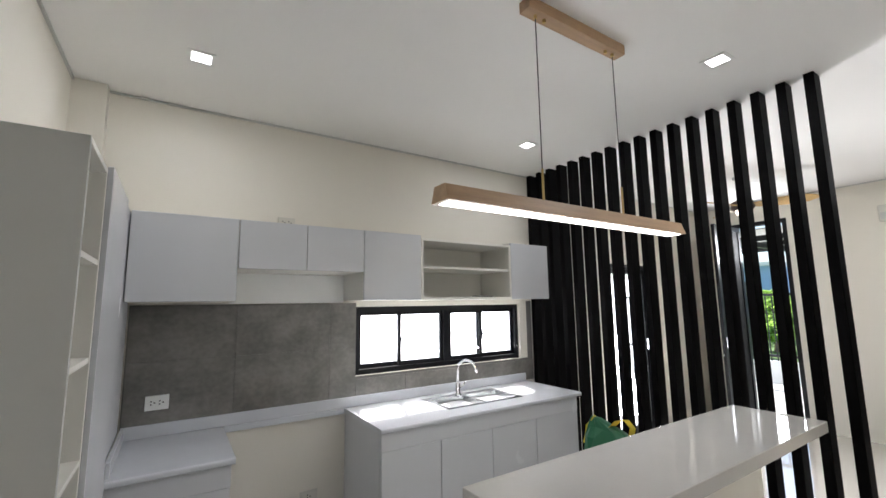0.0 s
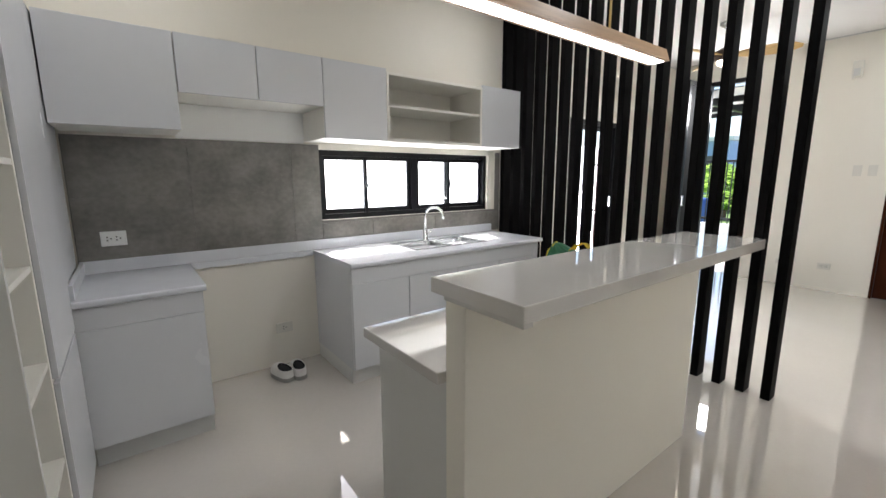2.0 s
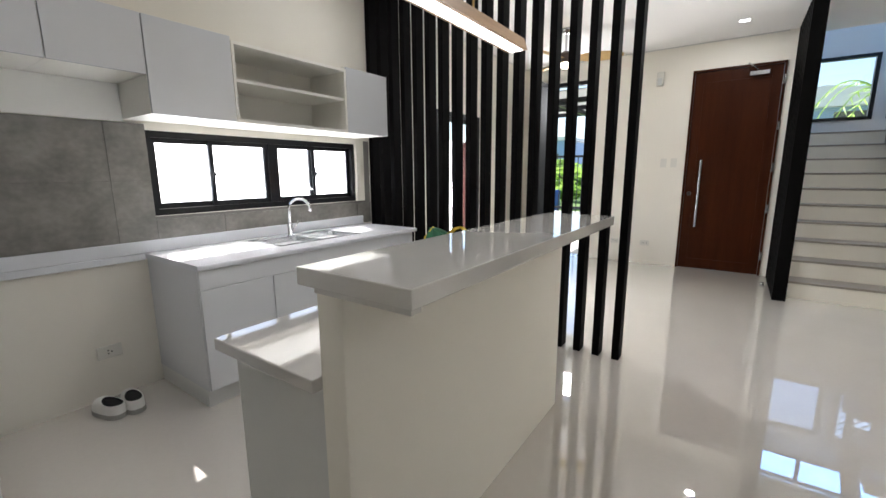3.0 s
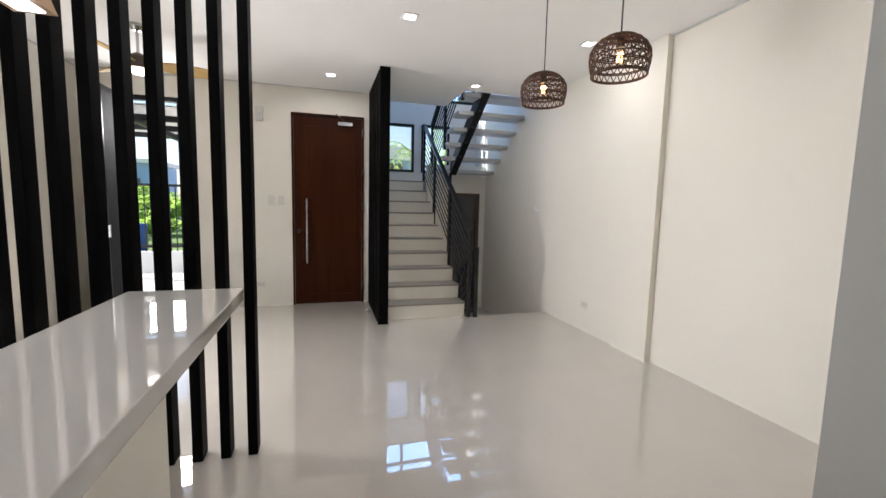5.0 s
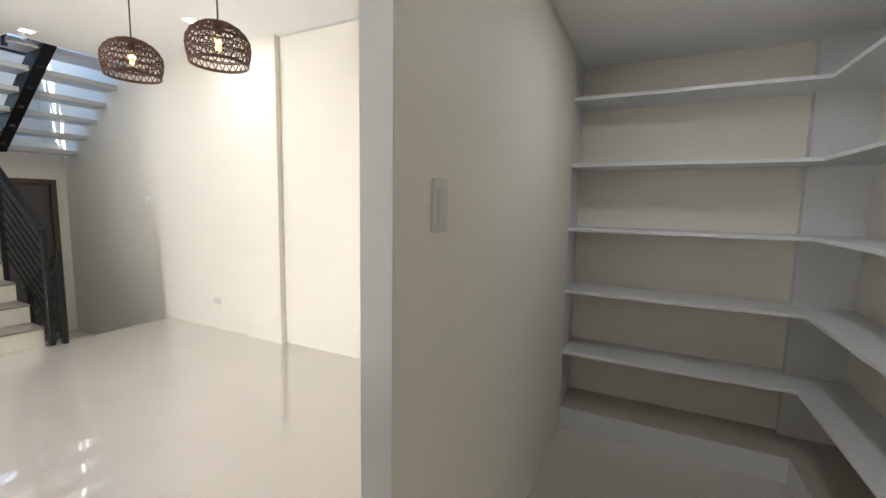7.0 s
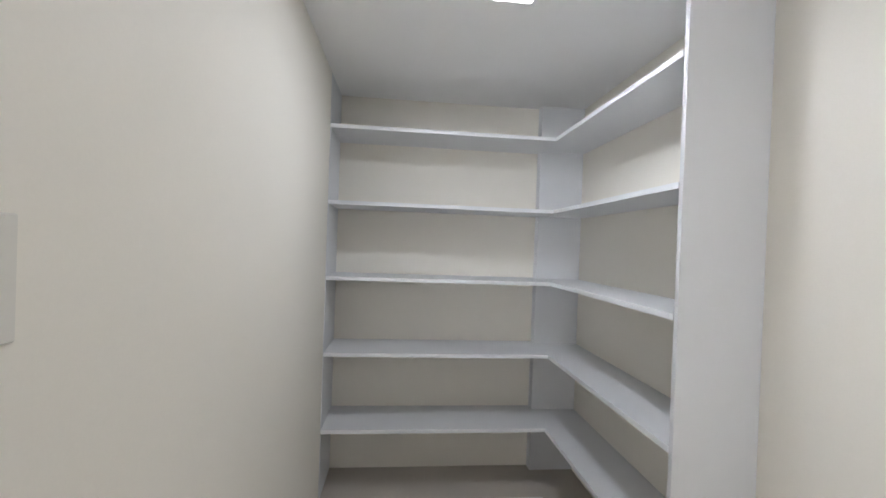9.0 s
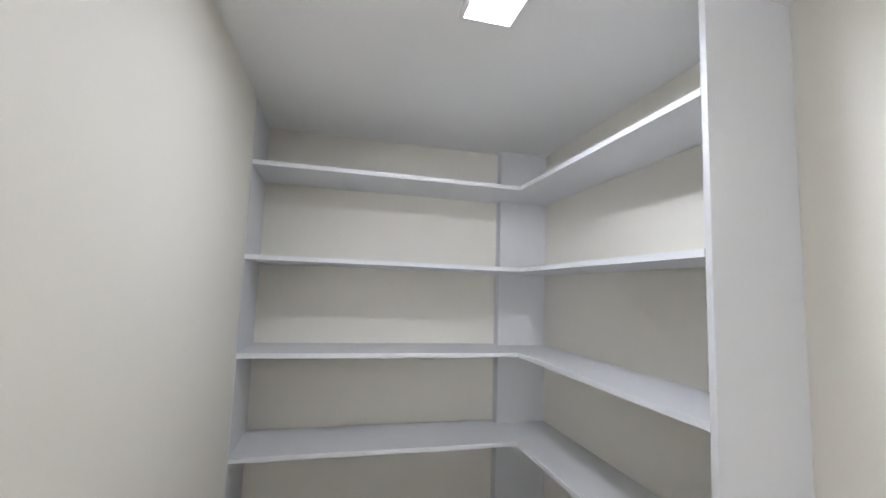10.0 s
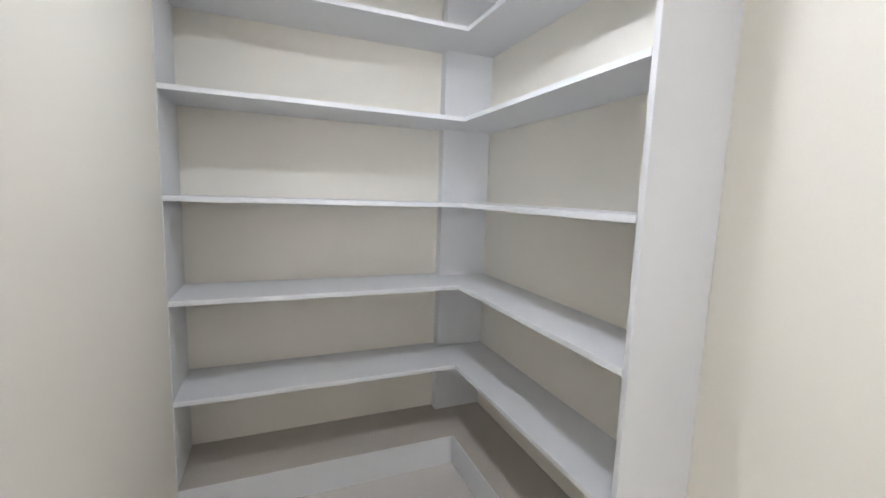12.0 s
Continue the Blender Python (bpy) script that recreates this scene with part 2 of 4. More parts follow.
def slab(axis, d0, d1, a0, a1, b0, b1, holes=()):
    """A plate with openings cut right through. axis x: a is y, b is z; axis y: a is x, b is z; axis z: a is x, b is y."""
    bm = bmesh.new()
    us = sorted({a0, a1, *[v for h in holes for v in h[:2] if a0 < v < a1]})
    vs = sorted({b0, b1, *[v for h in holes for v in h[2:] if b0 < v < b1]})
    cache = {}

    def vert(i, j, d):
        key = (i, j, d)
        if key not in cache:
            p = {"x": (d, us[i], vs[j]), "y": (us[i], d, vs[j]), "z": (us[i], vs[j], d)}[axis]
            cache[key] = bm.verts.new(p)
        return cache[key]

    def solid(i, j):
        if not (0 <= i < len(us) - 1 and 0 <= j < len(vs) - 1):
            return False
        u, v = (us[i] + us[i + 1]) / 2, (vs[j] + vs[j + 1]) / 2
        return not any(h[0] < u < h[1] and h[2] < v < h[3] for h in holes)
    for i in range(len(us) - 1):
        for j in range(len(vs) - 1):
            if not solid(i, j):
                continue
            c = [(i, j), (i + 1, j), (i + 1, j + 1), (i, j + 1)]
            bm.faces.new([vert(*k, d0) for k in c])
            bm.faces.new([vert(*k, d1) for k in c[::-1]])
            for (p, q), (di, dj) in zip(((0, 1), (1, 2), (2, 3), (3, 0)), ((0, -1), (1, 0), (0, 1), (-1, 0))):
                if not solid(i + di, j + dj):
                    bm.faces.new((vert(*c[p], d0), vert(*c[p], d1), vert(*c[q], d1), vert(*c[q], d0)))
    bmesh.ops.recalc_face_normals(bm, faces=bm.faces)
    return bm


def mesh_object(name, bm, mat, smooth=False):
    me = bpy.data.meshes.new(name)
    bm.to_mesh(me)
    bm.free()
    me.materials.append(mat)
    if smooth:
        for p in me.polygons:
            p.use_smooth = True
    return new(name, me)


def thing(name, at, label, category, group="", kind=""):
    ob = new(name)
    ob.empty_display_size = 0.1
    ob.location = at
    return tagged(ob, label, category, group, kind)


def base_of(ob):
    while ob.parent:
        ob = ob.parent
    return Vector(ob.location)


def part(name, bm, mat, parent, label="", smooth=False):
    """One mesh under a thing or a part; bm is in room coordinates."""
    bmesh.ops.translate(bm, vec=-base_of(parent), verts=bm.verts)
    ob = mesh_object(name, bm, mat, smooth)
    ob.parent = parent
    return tagged(ob, label)


def solo(name, bm, mat, label, category, group="", kind="", smooth=False):
    return tagged(mesh_object(name, bm, mat, smooth), label, category, group, kind)


def structure(name, bm, mat, label, category):
    return solo(name, bm, mat, label, category, kind="structure")


# ---- the large structure ----
NORTH, WEST, EAST, SOUTH = 2.67, 0.235, 7.45, -2.99
WIN = (2.00, 3.71, 1.057, 1.58)          # kitchen window: x, x, z, z
SIDE = (4.99, 6.03, 0.0, 2.05)           # side door opening in the north wall
PORCH = (1.60, 2.26, 0.0, 2.65)          # porch door opening in the east wall: y, y, z, z
DOOR = (-0.622, 0.328, 0.0, 2.588)       # main door opening
STAIR_X, RUN, RISE, STEPS = 6.44, 0.27, 0.184, 10
STAIR_Y0, STAIR_Y1 = -1.81, -0.80
LAND_Z = RISE * STEPS
LAND_X = STAIR_X + RUN * (STEPS - 1)
BACK = 9.30                               # wall behind the landing

structure("floor", slab("z", -0.12, 0.0, WEST - 0.15, EAST + 0.15, -3.2, NORTH + 0.15, [(6.42, 8.72, -2.98, -1.86)]), FLOOR,
          "polished cream porcelain tile floor with mirror-like reflections", "floor")
structure("ceiling", slab("z", CEIL, CEIL + 0.25, WEST - 0.15, 7.78, -3.2, NORTH + 0.15, [(6.85, 7.79, -2.96, -1.88)]), CEILING,
          "smooth white painted ceiling", "ceiling")
structure("ceiling_entry", slab("z", CEIL, CEIL + 0.25, 7.78, EAST + 0.5, -0.72, NORTH + 0.15), CEILING, "white painted ceiling by the entrance", "ceiling")
structure("wall_north", slab("y", NORTH, NORTH + 0.15, WEST - 0.15, EAST + 0.15, 0, CEIL, [WIN, SIDE]), WALL,
          "cream painted wall with a long low kitchen window", "wall")
structure("wall_west", slab("x", WEST - 0.15, WEST, -0.77, NORTH, 0, CEIL), WALL, "cream painted kitchen wall", "wall")
structure("wall_east", slab("x", EAST, EAST + 0.15, -0.72, NORTH, 0, CEIL, [PORCH, DOOR]), WALL,
          "cream painted wall with the entrance door", "wall")
structure("wall_south_1", slab("y", SOUTH - 0.15, SOUTH, 1.895, 4.552, 0, CEIL), WALL, "plain cream painted wall", "wall")
structure("wall_south_2", slab("y", SOUTH - 0.15, -2.955, 5.028, BACK + 0.15, -0.62, 5.6), WALL, "plain cream painted stair wall", "wall")
structure("column", box(4.552, 5.028, SOUTH - 0.15, -2.932, 0, CEIL), WALL, "cream painted wall column", "column")
structure("column_kitchen", box(WEST, 0.40, NORTH - 0.09, NORTH, 0, CEIL), WALL, "cream painted corner column", "column")
structure("wall_stair_north", slab("y", -0.72, -0.60, EAST + 0.15, BACK + 0.15, 0, 5.6), WALL, "cream painted wall beside the stairs", "wall")
# thin grey strips whose colour draws the dark shadow gap along the ceiling's edge
for nm, b in (("shadow_strip_north", box(0.40, EAST, NORTH - 0.012, NORTH, CEIL - 0.014, CEIL - 0.002)),
              ("shadow_strip_west", box(WEST, WEST + 0.012, 0.0, NORTH - 0.09, CEIL - 0.014, CEIL - 0.002)),
              ("shadow_strip_south", box(1.895, 4.552, SOUTH, SOUTH + 0.012, CEIL - 0.014, CEIL - 0.002)),
              ("shadow_strip_east", box(EAST - 0.012, EAST, -0.60, NORTH - 0.012, CEIL - 0.014, CEIL - 0.002))):
    structure(nm, b, GREY_SIDE, "thin grey strip drawn for the ceiling's shadow gap", "trim")

# pantry
PX0, PX1, PY0, PY1 = 0.385, 1.83, -3.0, -0.77
FACE = 1.8145        # pantry face of the partition, flush with the shelving's side panel
structure("wall_pantry_partition", prism([(FACE, -2.68), (FACE, PY1 - 0.004), (1.895, PY1 - 0.004), (1.895, SOUTH - 0.15), (PX1, SOUTH - 0.15), (PX1, -2.68)], 0, CEIL, "z"), WALL,
          "cream painted pantry partition wall", "wall")
# end cap in a greyer, darker tone than the cream partition
structure("trim_pantry_end", box(FACE, 1.895, PY1 - 0.0035, PY1, 0, CEIL, 0.001), JAMB, "thin grey-white cap on the partition's end face", "trim")
structure("wall_pantry_back", box(PX0 - 0.15, PX1, SOUTH - 0.15, PY0, 0, CEIL), WALL, "cream painted pantry back wall", "wall")
structure("wall_pantry_west", box(PX0 - 0.15, PX0, PY0, PY1, 0, CEIL), WALL, "cream painted pantry side wall", "wall")
structure("ceiling_pantry", slab("z", PANTRY_CEIL, PANTRY_CEIL + 0.1, PX0, PX1, PY0, PY1), CEILING, "lowered white pantry ceiling", "ceiling")
structure("wall_pantry_header", box(PX0, PX1, PY1 - 0.1, PY1, PANTRY_CEIL + 0.1, CEIL), WALL, "cream painted wall over the pantry opening", "wall")
structure("column_pantry", box(PX0, 0.645, PY0, -2.94, 0, PANTRY_CEIL), SHELF, "pale grey corner column in the pantry", "column")

# stairwell shell
structure("wall_landing", slab("x", BACK, BACK + 0.15, -2.96, -0.72, -0.62, 5.6, [(-1.72, -0.86, 2.02, 2.90), (-2.41, -1.86, 2.02, 2.91), (-2.9, -0.9, 3.35, 4.9)]), RENDERED,
          "white wall behind the stair landing with windows", "wall")
structure("wall_under_landing", slab("x", 8.72, 8.84, -2.96, -1.86, -0.5, 2.13, [(-2.82, -2.26, -0.5, 1.62)]), WALL, "cream wall under the landing with a doorway", "wall")
structure("landing", box(LAND_X + 0.02, BACK, -2.96, -0.72, LAND_Z - 0.15, LAND_Z), TREAD, "grey stone stair landing", "landing")
structure("wall_under_stair", box(STAIR_X + 0.03, 8.72, -1.86, -1.815, -0.62, 0.0), WALL, "cream wall beside the lower steps", "wall")
structure("floor_lower", box(6.2, BACK, -2.96, -1.86, -0.62, -0.5), FLOOR, "lower floor of cream tile", "floor")
structure("ceiling_stairwell", box(6.6, BACK + 0.15, -3.17, -0.6, 5.6, 5.7), CEILING, "white stairwell ceiling", "ceiling")
structure("wall_stairwell_west", slab("x", 6.60, 6.75, -2.96, -0.6, CEIL + 0.25, 5.6), CEILING, "white upper stairwell wall", "wall")
structure("wall_stairwell_north", slab("y", -0.60, -0.45, 6.6, EAST + 0.15, CEIL + 0.25, 5.6), CEILING, "white upper stairwell wall", "wall")
for k in range(2):
    structure("lower_step", box(6.42 + 0.28 * k, 6.70 + 0.28 * k, -2.96, -1.862, -0.5, -0.167 * (k + 1)), TREAD, "grey stone step going down", "step")


# ---- windows and doors of the setting ----
def sliding_window():
    x0, x1, z0, z1 = WIN
    w = thing("window_1", (x0, NORTH + 0.05, z0), "long black aluminium sliding window with four bright panes", "window", kind="structure")
    y0, y1 = NORTH + 0.03, NORTH + 0.10
    f = 0.04
    part("window_frame", slab("y", y0, y1, x0, x1, z0, z1, [(x0 + f, x1 - f, z0 + f, z1 - f)]), ALUM_BLACK, w)
    mid = (x0 + x1) / 2
    part("mullion", box(mid - 0.03, mid + 0.03, y0 - 0.004, y1 - 0.004, z0 + f, z1 - f, 0.004), ALUM_BLACK, w)
    spans = [(x0 + f, 2.425), (2.385, mid - 0.03), (mid + 0.03, 3.265), (3.225, x1 - f)]
    for i, (a, b) in enumerate(spans):
        y = y0 + (0.012 if i in (1, 2) else 0.036)
        s = part("sash", slab("y", y, y + 0.022, a, b, z0 + f, z1 - f, [(a + 0.03, b - 0.03, z0 + f + 0.035, z1 - f - 0.03)]), ALUM_BLACK, w)
        p = part("pane", box(a + 0.03, b - 0.03, y + 0.008, y + 0.013, z0 + f + 0.035, z1 - f - 0.03), CLEAR, s)
        p.visible_shadow = False
        if i in (1, 2):
            x = a + 0.014 if i == 1 else b - 0.014
            latch = box(x - 0.008, x + 0.008, y - 0.018, y, 1.27, 1.36, 0.004)
            box(x - 0.006, x + 0.018, y - 0.026, y - 0.014, 1.30, 1.325, 0.003, latch)
            part("latch", latch, ALUM_BLACK, s)
    structure("sill_kitchen", box(x0, x1 + 0.04, NORTH - 0.003, NORTH + 0.03, z0 - 0.02, z0 - 0.001), TILE, "grey tile window sill", "sill")


def glazed_door(name, axis, at, a0, a1, z1, label):
    """A black framed glass door with one leaf."""
    d = thing(name, (at, (a0 + a1) / 2, 0) if axis == "x" else ((a0 + a1) / 2, at, 0), label, "door", kind="structure")
    f = 0.055
    part("door_frame", slab(axis, at, at + 0.09, a0, a1, 0.0, z1, [(a0 + f, a1 - f, -0.01, z1 - f)]), ALUM_BLACK, d)
    lo, hi = (a0 + f + 0.05, a1 - f - 0.05)
    if axis == "x":
        y = a1 - f - 0.05
        s = part("leaf", slab("y", y, y + 0.04, at - 0.72, at + 0.02, 0.008, z1 - f, [(at - 0.66, at - 0.04, 0.10, z1 - f - 0.06)]), ALUM_BLACK, d)
        part("screen", box(at - 0.66, at - 0.04, y + 0.014, y + 0.022, 0.10, z1 - f - 0.06), LINING, s, "dense black insect screen")
        part("handle", box(at - 0.70, at - 0.68, y - 0.03, y, 0.98, 1.12, 0.004), CHROME, s)
        return
    s = part("sash", slab(axis, at + 0.025, at + 0.065, a0 + f, a1 - f, 0.005, z1 - f, [(lo, hi, 0.10, z1 - f - 0.06)]), ALUM_BLACK, d)
    p = part("pane", box(lo, hi, at + 0.042, at + 0.048, 0.10, z1 - f - 0.06), CLEAR, s)
    p.visible_shadow = False
    part("handle", box(a1 - f - 0.04, a1 - f - 0.02, at - 0.01, at + 0.025, 0.98, 1.12, 0.004), CHROME, s)


def fixed_window(name, y0, y1, z0, z1, label):
    w = thing(name, (BACK, (y0 + y1) / 2, z0), label, "window", kind="structure")
    f = 0.045
    part("window_frame", slab("x", BACK - 0.02, BACK + 0.07, y0, y1, z0, z1, [(y0 + f, y1 - f, z0 + f, z1 - f)]), ALUM_BLACK, w)
    if y1 - y0 > 1.5:
        for k in (1, 2):
            y = y0 + (y1 - y0) * k / 3
            part("mullion", box(BACK - 0.01, BACK + 0.06, y - 0.025, y + 0.025, z0 + f, z1 - f), ALUM_BLACK, w)
        part("transom", box(BACK - 0.008, BACK + 0.058, y0 + f, y1 - f, z0 + 0.45, z0 + 0.49), ALUM_BLACK, w)
    p = part("pane", box(BACK + 0.02, BACK + 0.026, y0 + f, y1 - f, z0 + f, z1 - f), CLEAR, w)
    p.visible_shadow = False


def entrance_door():
    y0, y1, _, z1 = DOOR
    d = thing("door_1", (EAST, (y0 + y1) / 2, 0), "tall closed dark red-brown wooden entrance door with a long bar handle", "door", kind="structure")
    part("door_frame", slab("x", EAST - 0.012, EAST + 0.12, y0, y1, 0.0, z1, [(y0 + 0.025, y1 - 0.025, -0.01, z1 - 0.025)]), MAHOGANY, d)
    a, b, t = y0 + 0.028, y1 - 0.028, z1 - 0.028
    leaf = slab("x", EAST + 0.012, EAST + 0.055, a, b, 0.006, t, [(a + 0.10, b - 0.10, 0.14, t - 0.13)])
    leaf = part("leaf", leaf, MAHOGANY, d)
    part("panel", box(EAST + 0.0135, EAST + 0.045, a + 0.10, b - 0.10, 0.14, t - 0.13, 0.0015), MAHOGANY, leaf)
    hb = box(EAST - 0.05, EAST - 0.02, 0.125, 0.15, 0.58, 1.46, 0.004)
    for z in (0.72, 1.32):
        box(EAST - 0.022, EAST + 0.02, 0.131, 0.144, z - 0.008, z + 0.008, 0, hb)
    part("bar_handle", hb, STAINLESS, leaf, "long brushed steel bar handle")
    part("lock", cyl((EAST + 0.014, 0.245, 1.02), (EAST - 0.012, 0.245, 1.02), 0.028, 0.024), DARK, leaf)
    for z in (0.25, 0.85, 1.36, 1.85, 2.38):
        hg = cyl((EAST - 0.012, a - 0.006, z - 0.055), (EAST - 0.012, a - 0.006, z + 0.055), 0.009, sides=8)
        box(EAST - 0.014, EAST - 0.008, a - 0.03, a - 0.004, z - 0.05, z + 0.05, 0, hg)
        part("hinge", hg, STAINLESS, d)
    dc = box(EAST - 0.06, EAST + 0.01, -0.47, -0.27, 2.445, 2.50, 0.008)
    closer = part("door_closer", dc, STAINLESS, d, "silver door closer")
    part("arm", tube([(EAST - 0.03, -0.36, 2.50), (EAST - 0.12, -0.30, 2.545), (EAST - 0.02, -0.25, 2.60)], 0.010), STAINLESS, closer)


sliding_window()
glazed_door("door_2", "y", NORTH + 0.02, SIDE[0], SIDE[1], SIDE[3], "black framed glazed side door, closed")
glazed_door("door_3", "x", EAST + 0.02, PORCH[0], PORCH[1], PORCH[3], "tall black framed porch door standing open into the room")
entrance_door()
fixed_window("window_2", -1.72, -0.86, 2.02, 2.90, "black framed landing window with garden view")
fixed_window("window_3", -2.41, -1.86, 2.02, 2.91, "black framed landing window behind the upper flight")
fixed_window("window_4", -2.90, -0.90, 3.35, 4.90, "large upper stairwell window")


def doorway_below():
    d = thing("door_4", (8.72, -2.54, -0.5), "dark grey panelled door with brown frame under the landing", "door", kind="structure")
    part("door_frame", slab("x", 8.70, 8.80, -2.84, -2.24, -0.5, 1.64, [(-2.78, -2.30, -0.6, 1.58)]), BROWN_FRAME, d)
    leaf = part("leaf", box(8.76, 8.80, -2.78, -2.30, -0.495, 1.58, 0.003), GREY_DOOR, d)
    for z in (-0.1, 0.32, 0.74, 1.16):
        part("groove", box(8.752, 8.764, -2.76, -2.32, z, z + 0.012), BROWN_FRAME, leaf)


doorway_below()


# ---- kitchen ----
FRONT = 2.255        # fronts of the wall units
TALL_X = 0.584       # fronts of the tall units
TOP = 0.84           # worktop


def door_panel(axis, at, a0, a1, z0, z1, parent, out=-1, mat=None):
    g = 0.0028
    lo, hi = sorted((at, at + out * 0.018))
    b = box(a0 + g, a1 - g, lo, hi, z0 + g, z1 - g, 0.0015, segments=1) if axis == "y" else box(lo, hi, a0 + g, a1 - g, z0 + g, z1 - g, 0.0015, segments=1)
    return part("door", b, mat or LAMINATE, parent)


def wall_unit(x0, x1, z0, z1, label):
    u = thing("wall_cabinet", ((x0 + x1) / 2, NORTH, z0), label, "cabinet", "kitchen wall cabinets")
    part("body", box(x0 + 0.001, x1 - 0.001, FRONT + 0.020, NORTH - 0.002, z0, z1), CARCASS, u)
    door_panel("y", FRONT + 0.018, x0, x1, z0 - 0.004, z1, u)


def open_wall_unit(x0, x1, z0, z1):
    u = thing("open_wall_cabinet", ((x0 + x1) / 2, NORTH, z0), "white open wall cabinet with one middle shelf", "cabinet", "kitchen wall cabinets")
    t = 0.018
    part("back", box(x0 + t, x1 - t, NORTH - 0.01, NORTH - 0.002, z0 + t, z1 - t), CARCASS, u)
    part("top", box(x0 + 0.001, x1 - 0.001, FRONT, NORTH - 0.002, z1 - t, z1), CARCASS, u)
    part("bottom", box(x0 + 0.001, x1 - 0.001, FRONT, NORTH - 0.002, z0 - 0.004, z0 + t), CARCASS, u)
    for a, b in ((x0 + 0.001, x0 + t), (x1 - t, x1 - 0.001)):
        part("side", box(a, b, FRONT, NORTH - 0.01, z0 + t, z1 - t), CARCASS, u)
    part("shelf", box(x0 + t, x1 - t, FRONT + 0.015, NORTH - 0.01, 1.865, 1.883), CARCASS, u)
    solo("phone_case", box(2.93, 3.10, 2.33, 2.41, z0 + t, z0 + t + 0.012, 0.004), DARK, "flat black box lying on the open shelf", "box")
    solo("paper_sheet", box(2.70, 2.92, 2.34, 2.48, z0 + t, z0 + t + 0.005, 0.001), PLASTIC, "white paper leaflet lying on the open shelf", "paper")


UB, UT = 1.629, 2.116
wall_unit(0.586, 1.11, UB, UT, "white laminate wall cabinet, closed, beside the tall unit")
wall_unit(1.11, 1.507, 1.822, UT, "short white laminate wall cabinet over the hood space")
wall_unit(1.507, 1.896, 1.822, UT, "short white laminate wall cabinet over the hood space")
wall_unit(1.896, 2.353, UB, UT, "white laminate wall cabinet, closed, above the window")
open_wall_unit(2.353, 3.246, UB, UT - 0.022)
wall_unit(3.246, 3.70, UB, UT, "white laminate wall cabinet beside the black slat screen")


def tall_open_shelf():
    y0, y1, z1 = 1.05, 1.408, 2.09
    front = TALL_X - 0.004
    u = thing("open_shelf_unit", (WEST, (y0 + y1) / 2, 0), "tall narrow white open shelf unit with a grey side", "shelf")
    t = 0.018
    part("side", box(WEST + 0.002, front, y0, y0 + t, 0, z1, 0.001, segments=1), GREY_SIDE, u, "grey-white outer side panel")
    part("side", box(WEST + 0.002, front, y1 - t, y1, 0, z1, 0.001, segments=1), CARCASS, u)
    part("back", box(WEST + 0.002, WEST + 0.01, y0 + t, y1 - t, 0, z1), CARCASS, u)
    part("top", box(WEST + 0.01, front, y0 + t, y1 - t, z1 - t, z1), CARCASS, u)
    for z in (0.10, 0.455, 0.795, 1.112, 1.437, 1.762):
        part("shelf", box(WEST + 0.01, front - 0.002, y0 + t, y1 - t, z - t, z), CARCASS, u)


def tall_cabinet():
    y0, z1 = 1.418, 2.108
    u = thing("tall_cabinet", (WEST, 1.7, 0), "tall white laminate larder cabinet with two closed doors", "cabinet")
    part("body", box(WEST + 0.002, TALL_X - 0.0205, y0, NORTH - 0.095, 0.08, z1), CARCASS, u)
    part("plinth", box(WEST + 0.002, TALL_X - 0.05, y0, NORTH - 0.095, 0, 0.08), GREY_SIDE, u)
    door_panel("x", TALL_X - 0.006, y0, 1.985, 0.72, z1, u, 1)
    door_panel("x", TALL_X - 0.006, y0, 1.985, 0.08, 0.71, u, 1)
    part("filler", box(TALL_X - 0.02, TALL_X - 0.002, 1.988, NORTH - 0.096, TOP + 0.06, z1), LAMINATE, u)


def base_unit(x0, x1, doors, label, y_front=2.02):
    u = thing("base_cabinet", ((x0 + x1) / 2, NORTH, 0), label, "cabinet", "kitchen base cabinets")
    part("body", box(x0, x1, y_front + 0.02, NORTH - 0.002, 0.105, TOP - 0.035), LAMINATE, u)
    part("plinth", box(x0 + 0.003, x1 - 0.003, y_front + 0.045, NORTH - 0.002, 0, 0.105), GREY_SIDE, u)
    part("rail", box(x0, x1, y_front - 0.002, y_front + 0.02, 0.695, TOP - 0.036, 0.003, segments=1), LAMINATE, u, "white rail under the worktop")
    for a, b in doors:
        door_panel("y", y_front + 0.018, a, b, 0.108, 0.6968, u)


def worktop(x0, x1, label, hole=None, west_lip=False):
    holes = [hole] if hole else []
    w = thing("worktop", ((x0 + x1) / 2, NORTH, TOP), label, "worktop")
    bm = slab("z", TOP - 0.032, TOP, x0, x1, 1.99, NORTH - 0.002, holes)
    es = [e for e in bm.edges if all(abs(v.co.y - 1.99) < 1e-4 for v in e.verts) and abs(e.verts[0].co.z - e.verts[1].co.z) < 1e-4]
    bmesh.ops.bevel(bm, geom=es, offset=0.012, segments=4, profile=0.5, affect="EDGES")
    part("top", bm, WORKTOP, w)
    if west_lip:
        part("side_upstand", box(x0, x0 + 0.02, 2.03, NORTH - 0.025, TOP, TOP + 0.07, 0.003), WORKTOP, w)


